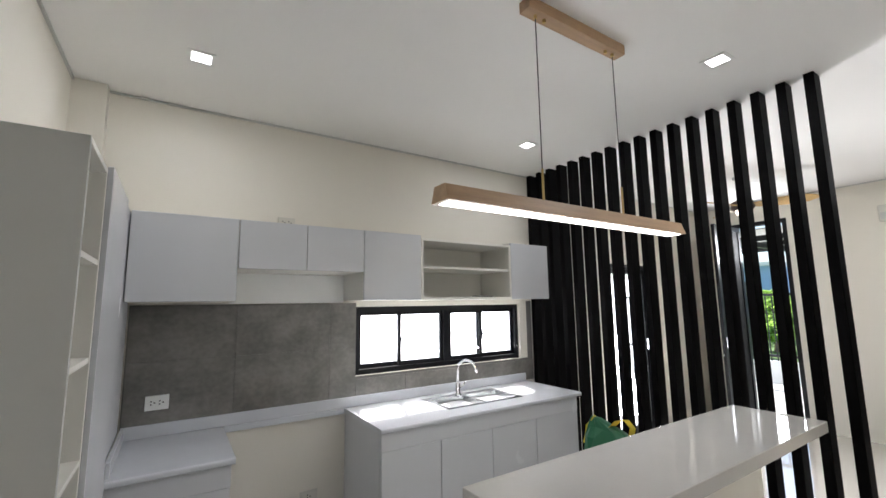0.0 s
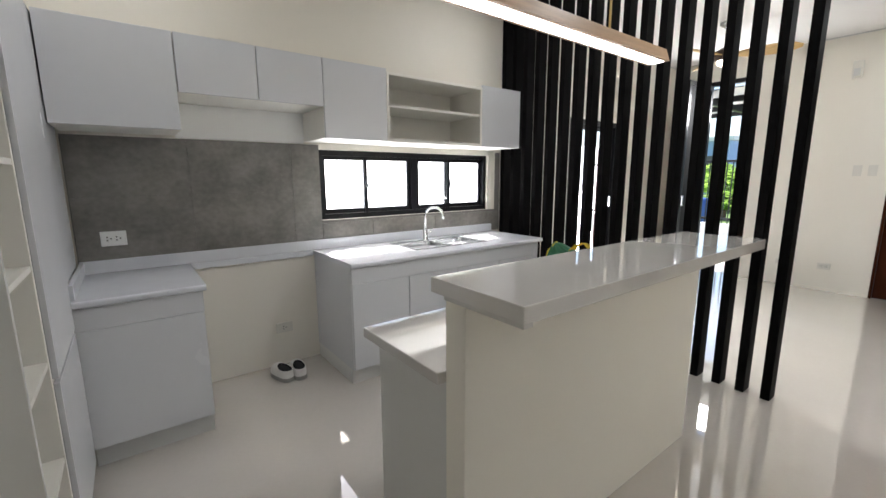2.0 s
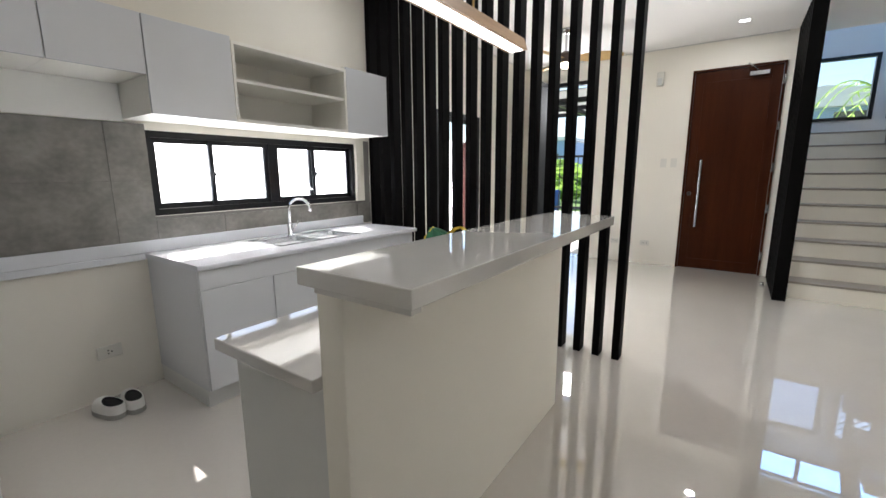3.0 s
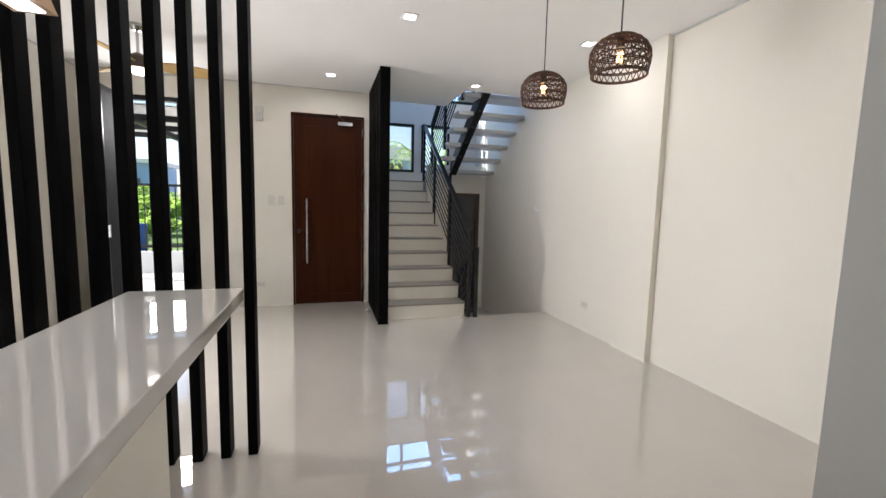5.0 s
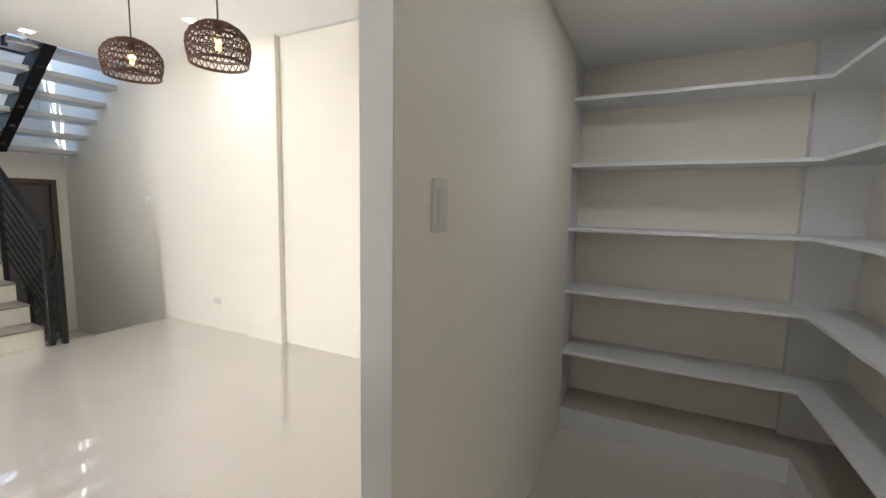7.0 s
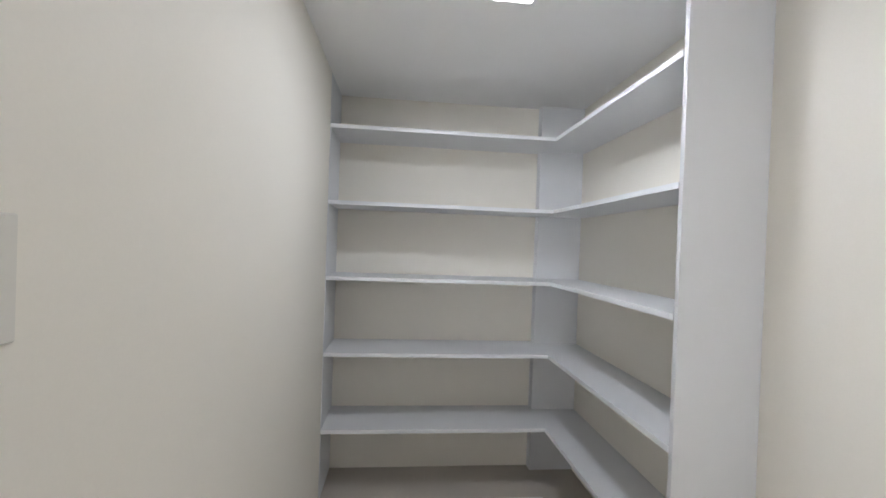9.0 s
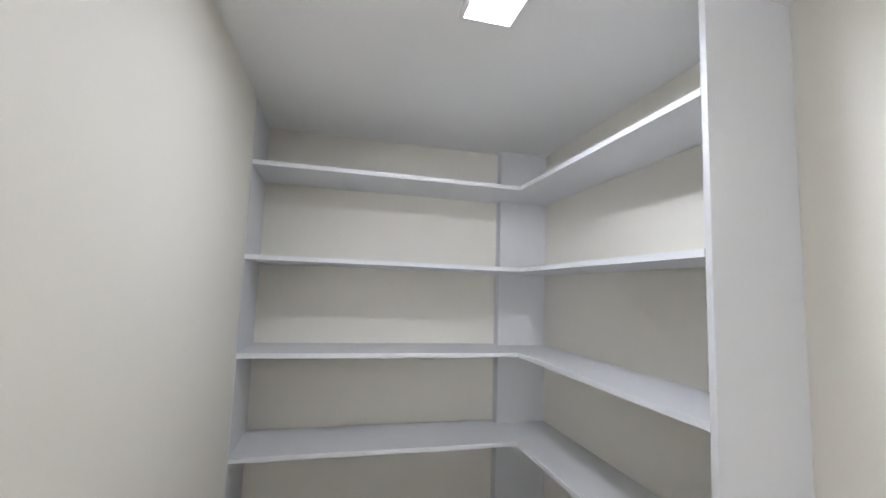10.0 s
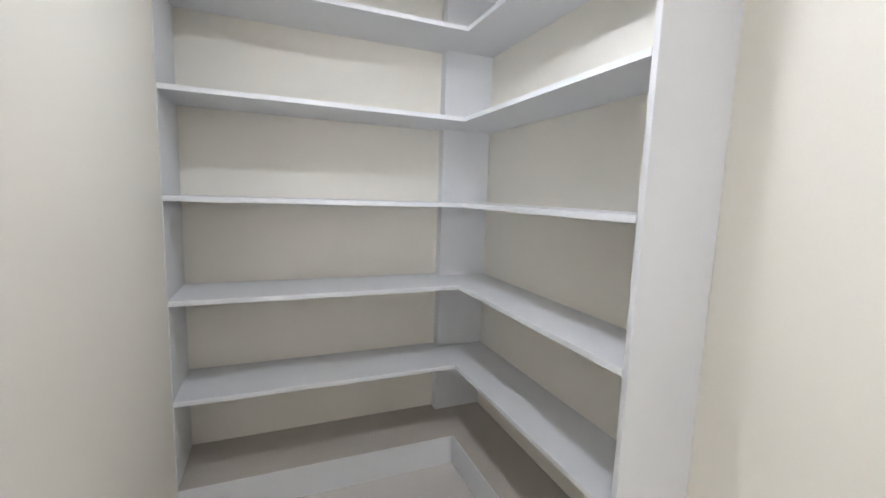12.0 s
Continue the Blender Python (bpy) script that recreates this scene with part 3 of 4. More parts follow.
SINK = (2.52, 3.22, 2.16, 2.54)
tall_open_shelf()
tall_cabinet()
base_unit(0.588, 1.10, [(0.588, 1.10)], "white base cabinet with one closed door beside the tall unit")
base_unit(1.925, 3.72, [(1.925, 2.36), (2.36, 2.80), (2.80, 3.24), (3.24, 3.72)], "long white base cabinet under the sink with closed doors")
worktop(TALL_X + 0.004, 1.115, "short white stone worktop with rounded front edge", west_lip=True)
worktop(1.912, 3.748, "long white stone worktop with an inset steel sink", SINK)
solo("upstand", box(TALL_X + 0.004, 3.748, NORTH - 0.024, NORTH - 0.010, TOP + 0.001, TOP + 0.075, 0.003), WORKTOP, "white stone upstand along the tiled wall", "upstand")
solo("wall_rail", box(1.118, 1.910, NORTH - 0.026, NORTH - 0.001, TOP - 0.04, TOP, 0.003), WORKTOP, "white stone strip across the cooker space", "upstand")


def sink():
    x0, x1, y0, y1 = SINK
    s = thing("sink", ((x0 + x1) / 2, (y0 + y1) / 2, TOP), "double bowl stainless steel sink set into the worktop", "sink")
    m = (x0 + x1) / 2
    holes = [(x0 + 0.02, m - 0.015, y0 + 0.02, y1 - 0.06), (m + 0.015, x1 - 0.02, y0 + 0.02, y1 - 0.06)]
    part("rim", slab("z", TOP + 0.0005, TOP + 0.004, x0 - 0.012, x1 + 0.012, y0 - 0.012, y1 + 0.012, holes), STAINLESS, s)
    for a, b, c, d in holes:
        bm = bmesh.new()
        box(a, b, c, d, TOP - 0.17, TOP + 0.001, bm=bm)
        up = [f for f in bm.faces if f.normal.z > 0.9]
        bmesh.ops.delete(bm, geom=up, context="FACES_ONLY")
        es = [e for e in bm.edges if not e.is_boundary]
        bmesh.ops.bevel(bm, geom=es, offset=0.03, segments=3, profile=0.5, affect="EDGES")
        bmesh.ops.reverse_faces(bm, faces=bm.faces)
        bowl = part("bowl", bm, STAINLESS, s, smooth=True)
        part("drain", cyl(((a + b) / 2, (c + d) / 2, TOP - 0.169), ((a + b) / 2, (c + d) / 2, TOP - 0.163), 0.04), CHROME, bowl)
    t = thing("tap", (2.83, 2.495, TOP), "chrome gooseneck kitchen tap standing at the sink", "tap")
    part("base", lathe([(0.026, 0), (0.026, 0.012), (0.019, 0.02), (0.019, 0.09), (0.012, 0.10)], 2.83, 2.495, TOP + 0.004), CHROME, t, smooth=True)
    neck = [(2.83, 2.495, TOP + 0.09), (2.83, 2.495, TOP + 0.21)]
    neck += [(2.83 + 0.05 * (1 - math.cos(a)), 2.495 - 0.06 * (1 - math.cos(a)), TOP + 0.21 + 0.075 * math.sin(a)) for a in [math.pi * k / 12 for k in range(1, 12)]]
    neck += [(2.93, 2.375, TOP + 0.19)]
    part("spout", tube(neck, 0.011, 10), CHROME, t, smooth=True)
    part("lever", tube([(2.85, 2.495, TOP + 0.06), (2.88, 2.49, TOP + 0.075), (2.90, 2.485, TOP + 0.11)], 0.006, 8), CHROME, t, smooth=True)


sink()


def outlet(name, at, w, h, axis, label, sockets=2, kind="socket"):
    """A wall plate; axis says which way it faces."""
    x, y, z = at
    d = 0.006 if kind == "switch" else 0.011

    def slabbox(u0, u1, v0, v1, a, b, bevel=0.0):
        if axis == "-y":
            return box(x + u0, x + u1, y - b, y - a, z + v0, z + v1, bevel, segments=1)
        if axis == "+y":
            return box(x + u0, x + u1, y + a, y + b, z + v0, z + v1, bevel, segments=1)
        if axis == "-x":
            return box(x - b, x - a, y + u0, y + u1, z + v0, z + v1, bevel, segments=1)
        return box(x + a, x + b, y + u0, y + u1, z + v0, z + v1, bevel, segments=1)
    mat = PLASTIC if 0.9 < z < 1.1 else IVORY
    o = thing(name, at, label, "switch" if kind == "switch" else "socket")
    part("plate", slabbox(-w / 2, w / 2, -h / 2, h / 2, 0.0005, d, 0.002), mat, o)
    for k in range(sockets):
        c = (k - (sockets - 1) / 2) * (w * 0.36)
        if kind == "switch":
            part("rocker", slabbox(-w * 0.2, w * 0.2, -h * 0.32, h * 0.32, d, d + 0.004, 0.001), mat, o)
        else:
            for du, dv in ((-0.008, 0.009), (-0.008, -0.009), (0.009, 0)):
                part("pin_hole", slabbox(c + du - 0.0035, c + du + 0.0035, dv - 0.0035, dv + 0.0035, d, d + 0.0008), DARK, o)


outlet("wall_socket", (0.755, NORTH - 0.010, 1.035), 0.12, 0.085, "-y", "white double wall socket on the grey tiles")
outlet("wall_socket", (1.46, NORTH, 2.195), 0.12, 0.075, "-y", "white double wall socket above the wall cabinets")
outlet("wall_socket", (1.67, NORTH, 0.285), 0.12, 0.075, "-y", "white wall socket low in the cooker space", 1)
outlet("wall_socket", (EAST, 0.74, 0.30), 0.12, 0.075, "-x", "white wall socket low beside the entrance door")
outlet("wall_socket", (EAST, 1.15, 0.30), 0.12, 0.075, "-x", "white wall socket low beside the porch door")
outlet("wall_socket", (5.54, -2.955, 0.31), 0.12, 0.075, "+y", "white wall socket low on the cream wall")
outlet("light_switch", (EAST, 0.46, 1.43), 0.075, 0.12, "-x", "white light switch beside the entrance door", 1, "switch")
outlet("light_switch", (EAST, 0.585, 1.43), 0.075, 0.12, "-x", "white light switch beside the entrance door", 1, "switch")
outlet("light_switch", (FACE, -0.965, 1.403), 0.075, 0.125, "-x", "white light switch on the pantry partition", 1, "switch")
solo("wall_sensor", cyl((6.75, -2.955, 1.395), (6.75, -2.937, 1.395), 0.045, 0.04, 20), PLASTIC,
     "small round white wall fitting on the stair wall", "wall fitting")
bell = thing("door_chime", (EAST, 0.71, 2.54), "white door chime box high on the wall", "chime")
part("case", box(EAST - 0.055, EAST - 0.001, 0.662, 0.752, 2.44, 2.625, 0.012), IVORY, bell)
part("grille", box(EAST - 0.060, EAST - 0.054, 0.680, 0.734, 2.46, 2.54, 0.002), GREY_SIDE, bell)


solo("niche_panel", box(1.112, 1.894, NORTH - 0.013, NORTH - 0.003, 1.616, 1.820), NICHE, "white board closing the back of the hood space, whitened for bounced light", "panel")
solo("door_stop", lathe([(0.022, 0), (0.022, 0.03), (0.012, 0.045)], 6.86, -0.63, 0.0, 12), STAINLESS, "small steel door stop on the floor", "door stop", smooth=True)


# breakfast bar with its raised top
def breakfast_bar():
    b = thing("breakfast_bar", (2.3, 0.6, 0), "cream breakfast bar with raised glossy white stone top", "bar counter")
    part("bar_wall", box(1.55, 3.085, 0.458, 0.548, 0, 1.054, 0.003), WALL, b)
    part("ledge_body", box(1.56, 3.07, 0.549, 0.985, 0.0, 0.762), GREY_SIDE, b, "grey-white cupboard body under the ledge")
    part("ledge", box(1.52, 3.075, 0.550, 1.039, 0.762, 0.802, 0.004), QUARTZ, b, "white stone lower ledge")
    part("bar_top", box(1.498, 3.07, 0.200, 0.550, 1.058, 1.102, 0.003), QUARTZ, b, "glossy white stone top")
    part("edge_strip", box(1.508, 1.540, 0.210, 0.500, 1.044, 1.058), QUARTZ, b)


breakfast_bar()


# black slat screens
def slat(name_parent, x0, x1, y0, y1):
    part("slat", box(x0, x1, y0, y1, 0, CEIL, 0.0025, segments=1), BLACK, name_parent)


screen = thing("slat_screen", (3.92, 1.5, 0), "floor to ceiling screen of black upright wooden slats beside the kitchen", "screen")
for k in range(18):
    y = 0.312 + 0.1368 * k
    slat(screen, 3.872, 3.976, y - 0.025, y + 0.025)
screen2 = thing("slat_screen", (6.8, -0.74, 0), "floor to ceiling screen of black upright slats beside the stairs", "screen")
for k in range(9):
    x = 6.275 + 0.137 * k
    slat(screen2, x - 0.025, x + 0.025, -0.80, -0.685)


# lamps
def linear_pendant():
    x0, x1, y, z = 1.567, 3.10, 0.755, 1.952
    p = thing("linear_pendant_lamp", (2.335, y, CEIL), "long oak bar pendant lamp, lit below, hung on two cords", "lamp")
    part("body", prism([(y - 0.055, z), (y + 0.055, z), (y + 0.034, z + 0.060), (y - 0.034, z + 0.060)], x0, x1, "x"), OAK, p)
    part("diffuser", box(x0 + 0.02, x1 - 0.02, y - 0.034, y + 0.034, z - 0.003, z + 0.001), LIT, p, "lit white strip diffuser")
    c = part("canopy", box(2.02, 2.70, y - 0.032, y + 0.032, CEIL - 0.055, CEIL, 0.003), OAK, p)
    for x in (2.085, 2.635):
        part("cord", cyl((x, y, z + 0.20), (x, y, CEIL - 0.05), 0.0025, sides=6), DARK, p)
        part("rod", cyl((x, y, z + 0.058), (x, y, z + 0.205), 0.005, sides=8), BRASS, p, "thin brass rod")
        for dx in (0.0, 0.055 if x < 2.4 else -0.055):
            part("screw", cyl((x + dx, y, CEIL - 0.07), (x + dx, y, CEIL - 0.054), 0.008, sides=8), BRASS, c)


linear_pendant()
for x, y in DOWNLIGHTS:
    d = thing("downlight", (x, y, CEIL), "square recessed white downlight, lit", "downlight", "ceiling downlights")
    part("frame", slab("z", CEIL - 0.006, CEIL, x - 0.065, x + 0.065, y - 0.065, y + 0.065, [(x - 0.046, x + 0.046, y - 0.046, y + 0.046)]), PLASTIC, d)
    part("diffuser", box(x - 0.046, x + 0.046, y - 0.046, y + 0.046, CEIL - 0.004, CEIL - 0.001), LIT, d)
d = thing("panel_light", (1.10, -1.86, PANTRY_CEIL), "square white surface light on the pantry ceiling, lit", "ceiling light")
part("frame", slab("z", PANTRY_CEIL - 0.014, PANTRY_CEIL, 1.02, 1.18, -1.95, -1.79, [(1.034, 1.166, -1.936, -1.804)]), PLASTIC, d)
part("diffuser", box(1.034, 1.166, -1.936, -1.804, PANTRY_CEIL - 0.012, PANTRY_CEIL - 0.004), LIT, d)


def rattan_pendant(x, y, z):
    """An open woven dome on a cord; z is the rim."""
    p = thing("rattan_pendant_lamp", (x, y, CEIL), "dark brown woven rattan dome pendant lamp with a lit bulb", "lamp", "rattan pendants")

    def radius(h):
        u = h / 0.20
        return 0.134 + 0.014 * math.sin(u * 3.4) if u < 0.45 else 0.148 * math.sqrt(max(0.05, 1 - ((u - 0.45) / 0.565) ** 2))
    levels = [0.0, 0.008, 0.046, 0.054, 0.084, 0.112, 0.120, 0.147, 0.169, 0.186, 0.197]
    for i, h in enumerate(levels):
        r = radius(h)
        part("ring", tube([(x + r * math.cos(a), y + r * math.sin(a), z + h) for a in [2 * math.pi * k / 30 for k in range(30)]], 0.0036 if i else 0.005, 5, closed=True), RATTAN, p)
    weave = bmesh.new()
    n = 26
    for lo, hi in ((0.008, 0.046), (0.054, 0.084), (0.084, 0.112), (0.120, 0.147), (0.147, 0.169), (0.169, 0.186), (0.186, 0.197)):
        for k in range(n):
            for s in (-0.42, 0.42):
                a0, a1 = 2 * math.pi * k / n, 2 * math.pi * (k + s) / n
                tube([(x + radius(lo) * math.cos(a0), y + radius(lo) * math.sin(a0), z + lo),
                      (x + radius(hi) * math.cos(a1), y + radius(hi) * math.sin(a1), z + hi)], 0.0026, 4, weave)
    part("weave", weave, RATTAN, p)
    part("cap", lathe([(0.042, 0), (0.036, 0.007), (0.012, 0.012)], x, y, z + 0.192), RATTAN, p)
    part("cord", cyl((x, y, z + 0.20), (x, y, CEIL - 0.02), 0.004, sides=6), DARK, p)
    part("canopy", lathe([(0.05, 0), (0.05, 0.015), (0.03, 0.02)], x, y, CEIL - 0.02), DARK, p)
    part("socket", cyl((x, y, z + 0.14), (x, y, z + 0.198), 0.018), DARK, p)
    b = part("bulb", lathe([(0.008, 0), (0.024, 0.018), (0.03, 0.045), (0.022, 0.08), (0.014, 0.10)], x, y, z + 0.055, 16), BULB, p, smooth=True)
    b.visible_shadow = False
    fil = bmesh.new()
    for k in range(2):
        a = math.pi * k
        tube([(x + 0.008 * math.cos(a), y + 0.008 * math.sin(a), z + 0.075), (x + 0.010 * math.cos(a), y + 0.010 * math.sin(a), z + 0.115)], 0.004, 6, fil)
    part("filament", fil, LIT_WARM, b)
    lamp("pendant_glow", "POINT", pose(x, y, z + 0.10), 0.14, WARM, 0.011)


rattan_pendant(4.04, -1.475, 2.092)
rattan_pendant(3.37, -1.53, 2.088)


def ceiling_fan(x, y, z):
    f = thing("ceiling_fan", (x, y, CEIL), "ceiling fan with bamboo-coloured blades and a small lit lamp", "fan")
    part("canopy", lathe([(0.03, 0), (0.07, 0.03), (0.07, 0.05)], x, y, CEIL - 0.05), STAINLESS, f)
    part("rod", cyl((x, y, z + 0.12), (x, y, CEIL - 0.04), 0.012), STAINLESS, f)
    part("motor", lathe([(0.09, 0), (0.11, 0.03), (0.10, 0.09), (0.03, 0.13)], x, y, z), BROWN_FRAME, f)
    part("lamp", lathe([(0.04, 0), (0.065, 0.02), (0.07, 0.05)], x, y, z - 0.05), LIT_FAN, f, "small warm lit lamp", True)
    for a in (-73, 47, 167):
        b = bmesh.new()
        prof = [(0.10, 0.04), (0.22, 0.075), (0.40, 0.09), (0.54, 0.075), (0.62, 0.02)]
        out = [(r, w) for r, w in prof] + [(r, -w) for r, w in prof[::-1]]
        prism(out, -0.005, 0.005, "z", b)
        bmesh.ops.transform(b, matrix=pose(x, y, z + 0.05, 0, 0, a) @ pose(0, 0, 0, -17, 0, 0), verts=b.verts)
        part("blade", b, BLADE, f)


ceiling_fan(5.92, 1.49, 2.55)


def emergency_light():
    e = thing("emergency_light", (3.03, SOUTH, 2.57), "white twin-head emergency light on the cream wall, lamps off", "emergency light")
    part("case", box(2.885, 3.175, SOUTH + 0.001, SOUTH + 0.055, 2.572, 2.70, 0.014), PLASTIC, e)
    part("label_bar", box(2.96, 3.09, SOUTH + 0.055, SOUTH + 0.057, 2.59, 2.612), IVORY, e)
    part("conduit", cyl((3.0, SOUTH + 0.022, 2.69), (3.0, SOUTH + 0.022, CEIL), 0.014, sides=12), PLASTIC, e, "thin white conduit up to the ceiling")
    for x in (2.925, 3.115):
        turn = pose(x, SOUTH + 0.05, 2.655, -78, 0, 0)
        shell = lathe([(0.025, 0), (0.05, 0.018), (0.060, 0.045), (0.060, 0.060), (0.052, 0.060), (0.044, 0.044), (0.020, 0.030)], 0, 0, 0, 24)
        bmesh.ops.transform(shell, matrix=turn, verts=shell.verts)
        head = part("lamp_head", shell, PLASTIC, e, smooth=True)
        dish = lathe([(0.012, 0.034), (0.036, 0.046), (0.051, 0.058), (0.048, 0.058), (0.030, 0.049), (0.010, 0.040)], 0, 0, 0, 24)
        bmesh.ops.transform(dish, matrix=turn, verts=dish.verts)
        part("reflector", dish, CHROME, head, "silver lamp reflector", smooth=True)
        front = lathe([(0.051, 0.0585), (0.051, 0.061), (0.035, 0.066), (0.012, 0.069)], 0, 0, 0, 24)
        bmesh.ops.transform(front, matrix=turn, verts=front.verts)
        part("lens", front, CLEAR, head, "clear domed lens", smooth=True)


emergency_light()


# ---- stairs ----
def staircase():
    s = thing("staircase", (STAIR_X, -1.3, 0), "cream stair flight with grey stone treads", "stairs", kind="structure")
    for k in range(STEPS):
        x = STAIR_X + RUN * k
        x1 = x + RUN if k < STEPS - 1 else LAND_X + 0.02
        st = part("step", box(x, x1, STAIR_Y0, -0.722, RISE * k if k else 0.0, RISE * (k + 1) - 0.022), RISER, s)
        part("tread", box(x - 0.012, x1, STAIR_Y0 - 0.004, -0.722, RISE * (k + 1) - 0.022, RISE * (k + 1), 0.003, segments=1), TREAD, st)
    under = prism([(STAIR_X + RUN, 0.0), (LAND_X + 0.02, 0.0), (LAND_X + 0.02, RISE * (STEPS - 1))], STAIR_Y0 + 0.001, -0.723, "y")
    part("stair_side", under, RISER, s)


def upper_flight():
    s = thing("upper_stairs", (8.7, -2.4, LAND_Z), "open upper stair flight of pale slabs on one black steel beam", "stairs")
    x0 = 8.66
    for k in range(1, 8):
        x, z = x0 - RUN * k + 0.1, LAND_Z + RISE * k
        part("tread", box(x - 0.16, x + 0.15, -2.955, -1.93, z - 0.055, z, 0.004, segments=1), PALE_TREAD, s)
        part("bracket", box(x - 0.03, x + 0.01, -2.22, -2.18, z - 0.20, z - 0.055), STEEL_BLACK, s)
    xa, za, xb, zb = 8.34, LAND_Z + 0.11, 6.50, LAND_Z + 0.01 + 2.0 * RISE / RUN
    part("beam", prism([(xa, za - 0.02), (xa, za + 0.20), (xb, zb + 0.20), (xb, zb - 0.02)], -2.26, -2.15), STEEL_BLACK, s)


def sloped_rail(name, label, x0, z0, x1, z1, y, posts, height, bars):
    """A steel rail: posts, a handrail and bars that follow the slope."""
    r = thing(name, (x0, y, z0), label, "railing")
    slope = (z1 - z0) / (x1 - x0)

    def zz(x):
        return z0 + slope * (x - x0)
    for x, lo, hi in posts:
        part("post", box(x - 0.025, x + 0.025, y - 0.02, y + 0.02, lo, hi, 0.002, segments=1), STEEL_BLACK, r)
    part("handrail", prism([(x0, zz(x0) + height - 0.025), (x1, zz(x1) + height - 0.025), (x1, zz(x1) + height + 0.025), (x0, zz(x0) + height + 0.025)], y - 0.028, y + 0.028), STEEL_BLACK, r)
    for k in range(bars):
        h = 0.09 + (height - 0.13) * k / bars
        part("bar", tube([(x0, y, zz(x0) + h), (x1, y, zz(x1) + h)], 0.0095, 6), STEEL_BLACK, r)


staircase()
upper_flight()
sl = RISE / RUN
sloped_rail("stair_railing", "black steel stair railing with sloping bars", 6.385, 0.14, 8.98, 0.14 + 2.595 * sl, -1.845,
            [(6.385, 0, 1.12), (7.30, 0.30, 1.66), (8.20, 1.05, 2.30), (8.98, 1.70, 2.84)], 0.93, 8)
sloped_rail("stair_railing", "black steel railing of the lower steps", 6.36, 0.02, 7.1, -0.40, -1.93, [(6.36, 0, 0.90), (7.05, -0.5, 0.45)], 0.83, 7)
sloped_rail("stair_railing", "black steel railing of the open upper flight", 8.75, LAND_Z + 0.02, 6.95, LAND_Z + 0.02 + 1.8 * sl, -1.93,
            [(8.75, LAND_Z, LAND_Z + 1.0), (7.95, LAND_Z + 0.45, LAND_Z + 1.52), (7.1, LAND_Z + 1.02, LAND_Z + 2.1)], 0.95, 8)


# ---- pantry shelving ----
SH_Y, SH_X, SH_END = -2.681, 0.651, -1.687
shelves = thing("pantry_shelving", (0.66, -2.7, 0), "L-shaped pale grey pantry shelving with five empty shelves", "shelf")
t = 0.018
part("end_panel", box(PX0 + 0.001, SH_X, SH_END, SH_END + t, 0, PANTRY_CEIL - 0.001, 0.001, segments=1), SHELF, shelves, "pale grey end panel")
part("side_panel", box(PX1 - t, PX1 - 0.001, PY0 + 0.001, SH_Y, 0, PANTRY_CEIL - 0.001, 0.001, segments=1), SHELF, shelves)
for z in (2.032, 1.651, 1.269, 0.885, 0.495):
    out = [(PX1 - t, PY0 + 0.001), (PX1 - t, SH_Y), (SH_X, SH_Y), (SH_X, SH_END), (PX0 + 0.001, SH_END), (PX0 + 0.001, -2.941), (0.646, -2.941), (0.646, PY0 + 0.001)]
    board = part("shelf", prism(out, z - 0.012, z + 0.006, "z"), SHELF, shelves)
    part("edge_band", box(SH_X + 0.0015, PX1 - t - 0.0005, SH_Y, SH_Y + 0.0015, z - 0.0125, z + 0.0065), EDGE, board, "white edge strip")
    part("edge_band", box(SH_X, SH_X + 0.0015, SH_Y, SH_END - 0.0005, z - 0.0125, z + 0.0065), EDGE, board, "white edge strip")
out = [(PX1 - t, PY0 + 0.001), (PX1 - t, SH_Y), (SH_X, SH_Y), (SH_X, SH_END), (PX0 + 0.001, SH_END), (PX0 + 0.001, -2.941), (0.646, -2.941), (0.646, PY0 + 0.001)]
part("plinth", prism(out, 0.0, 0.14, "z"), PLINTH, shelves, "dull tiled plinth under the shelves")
part("plinth_face", box(SH_X + 0.005, PX1 - t, SH_Y, SH_Y + 0.004, 0, 0.138), SHELF, shelves, "pale grey plinth face")
part("plinth_face", box(SH_X, SH_X + 0.004, SH_Y, SH_END, 0, 0.138), SHELF, shelves, "pale grey plinth face")


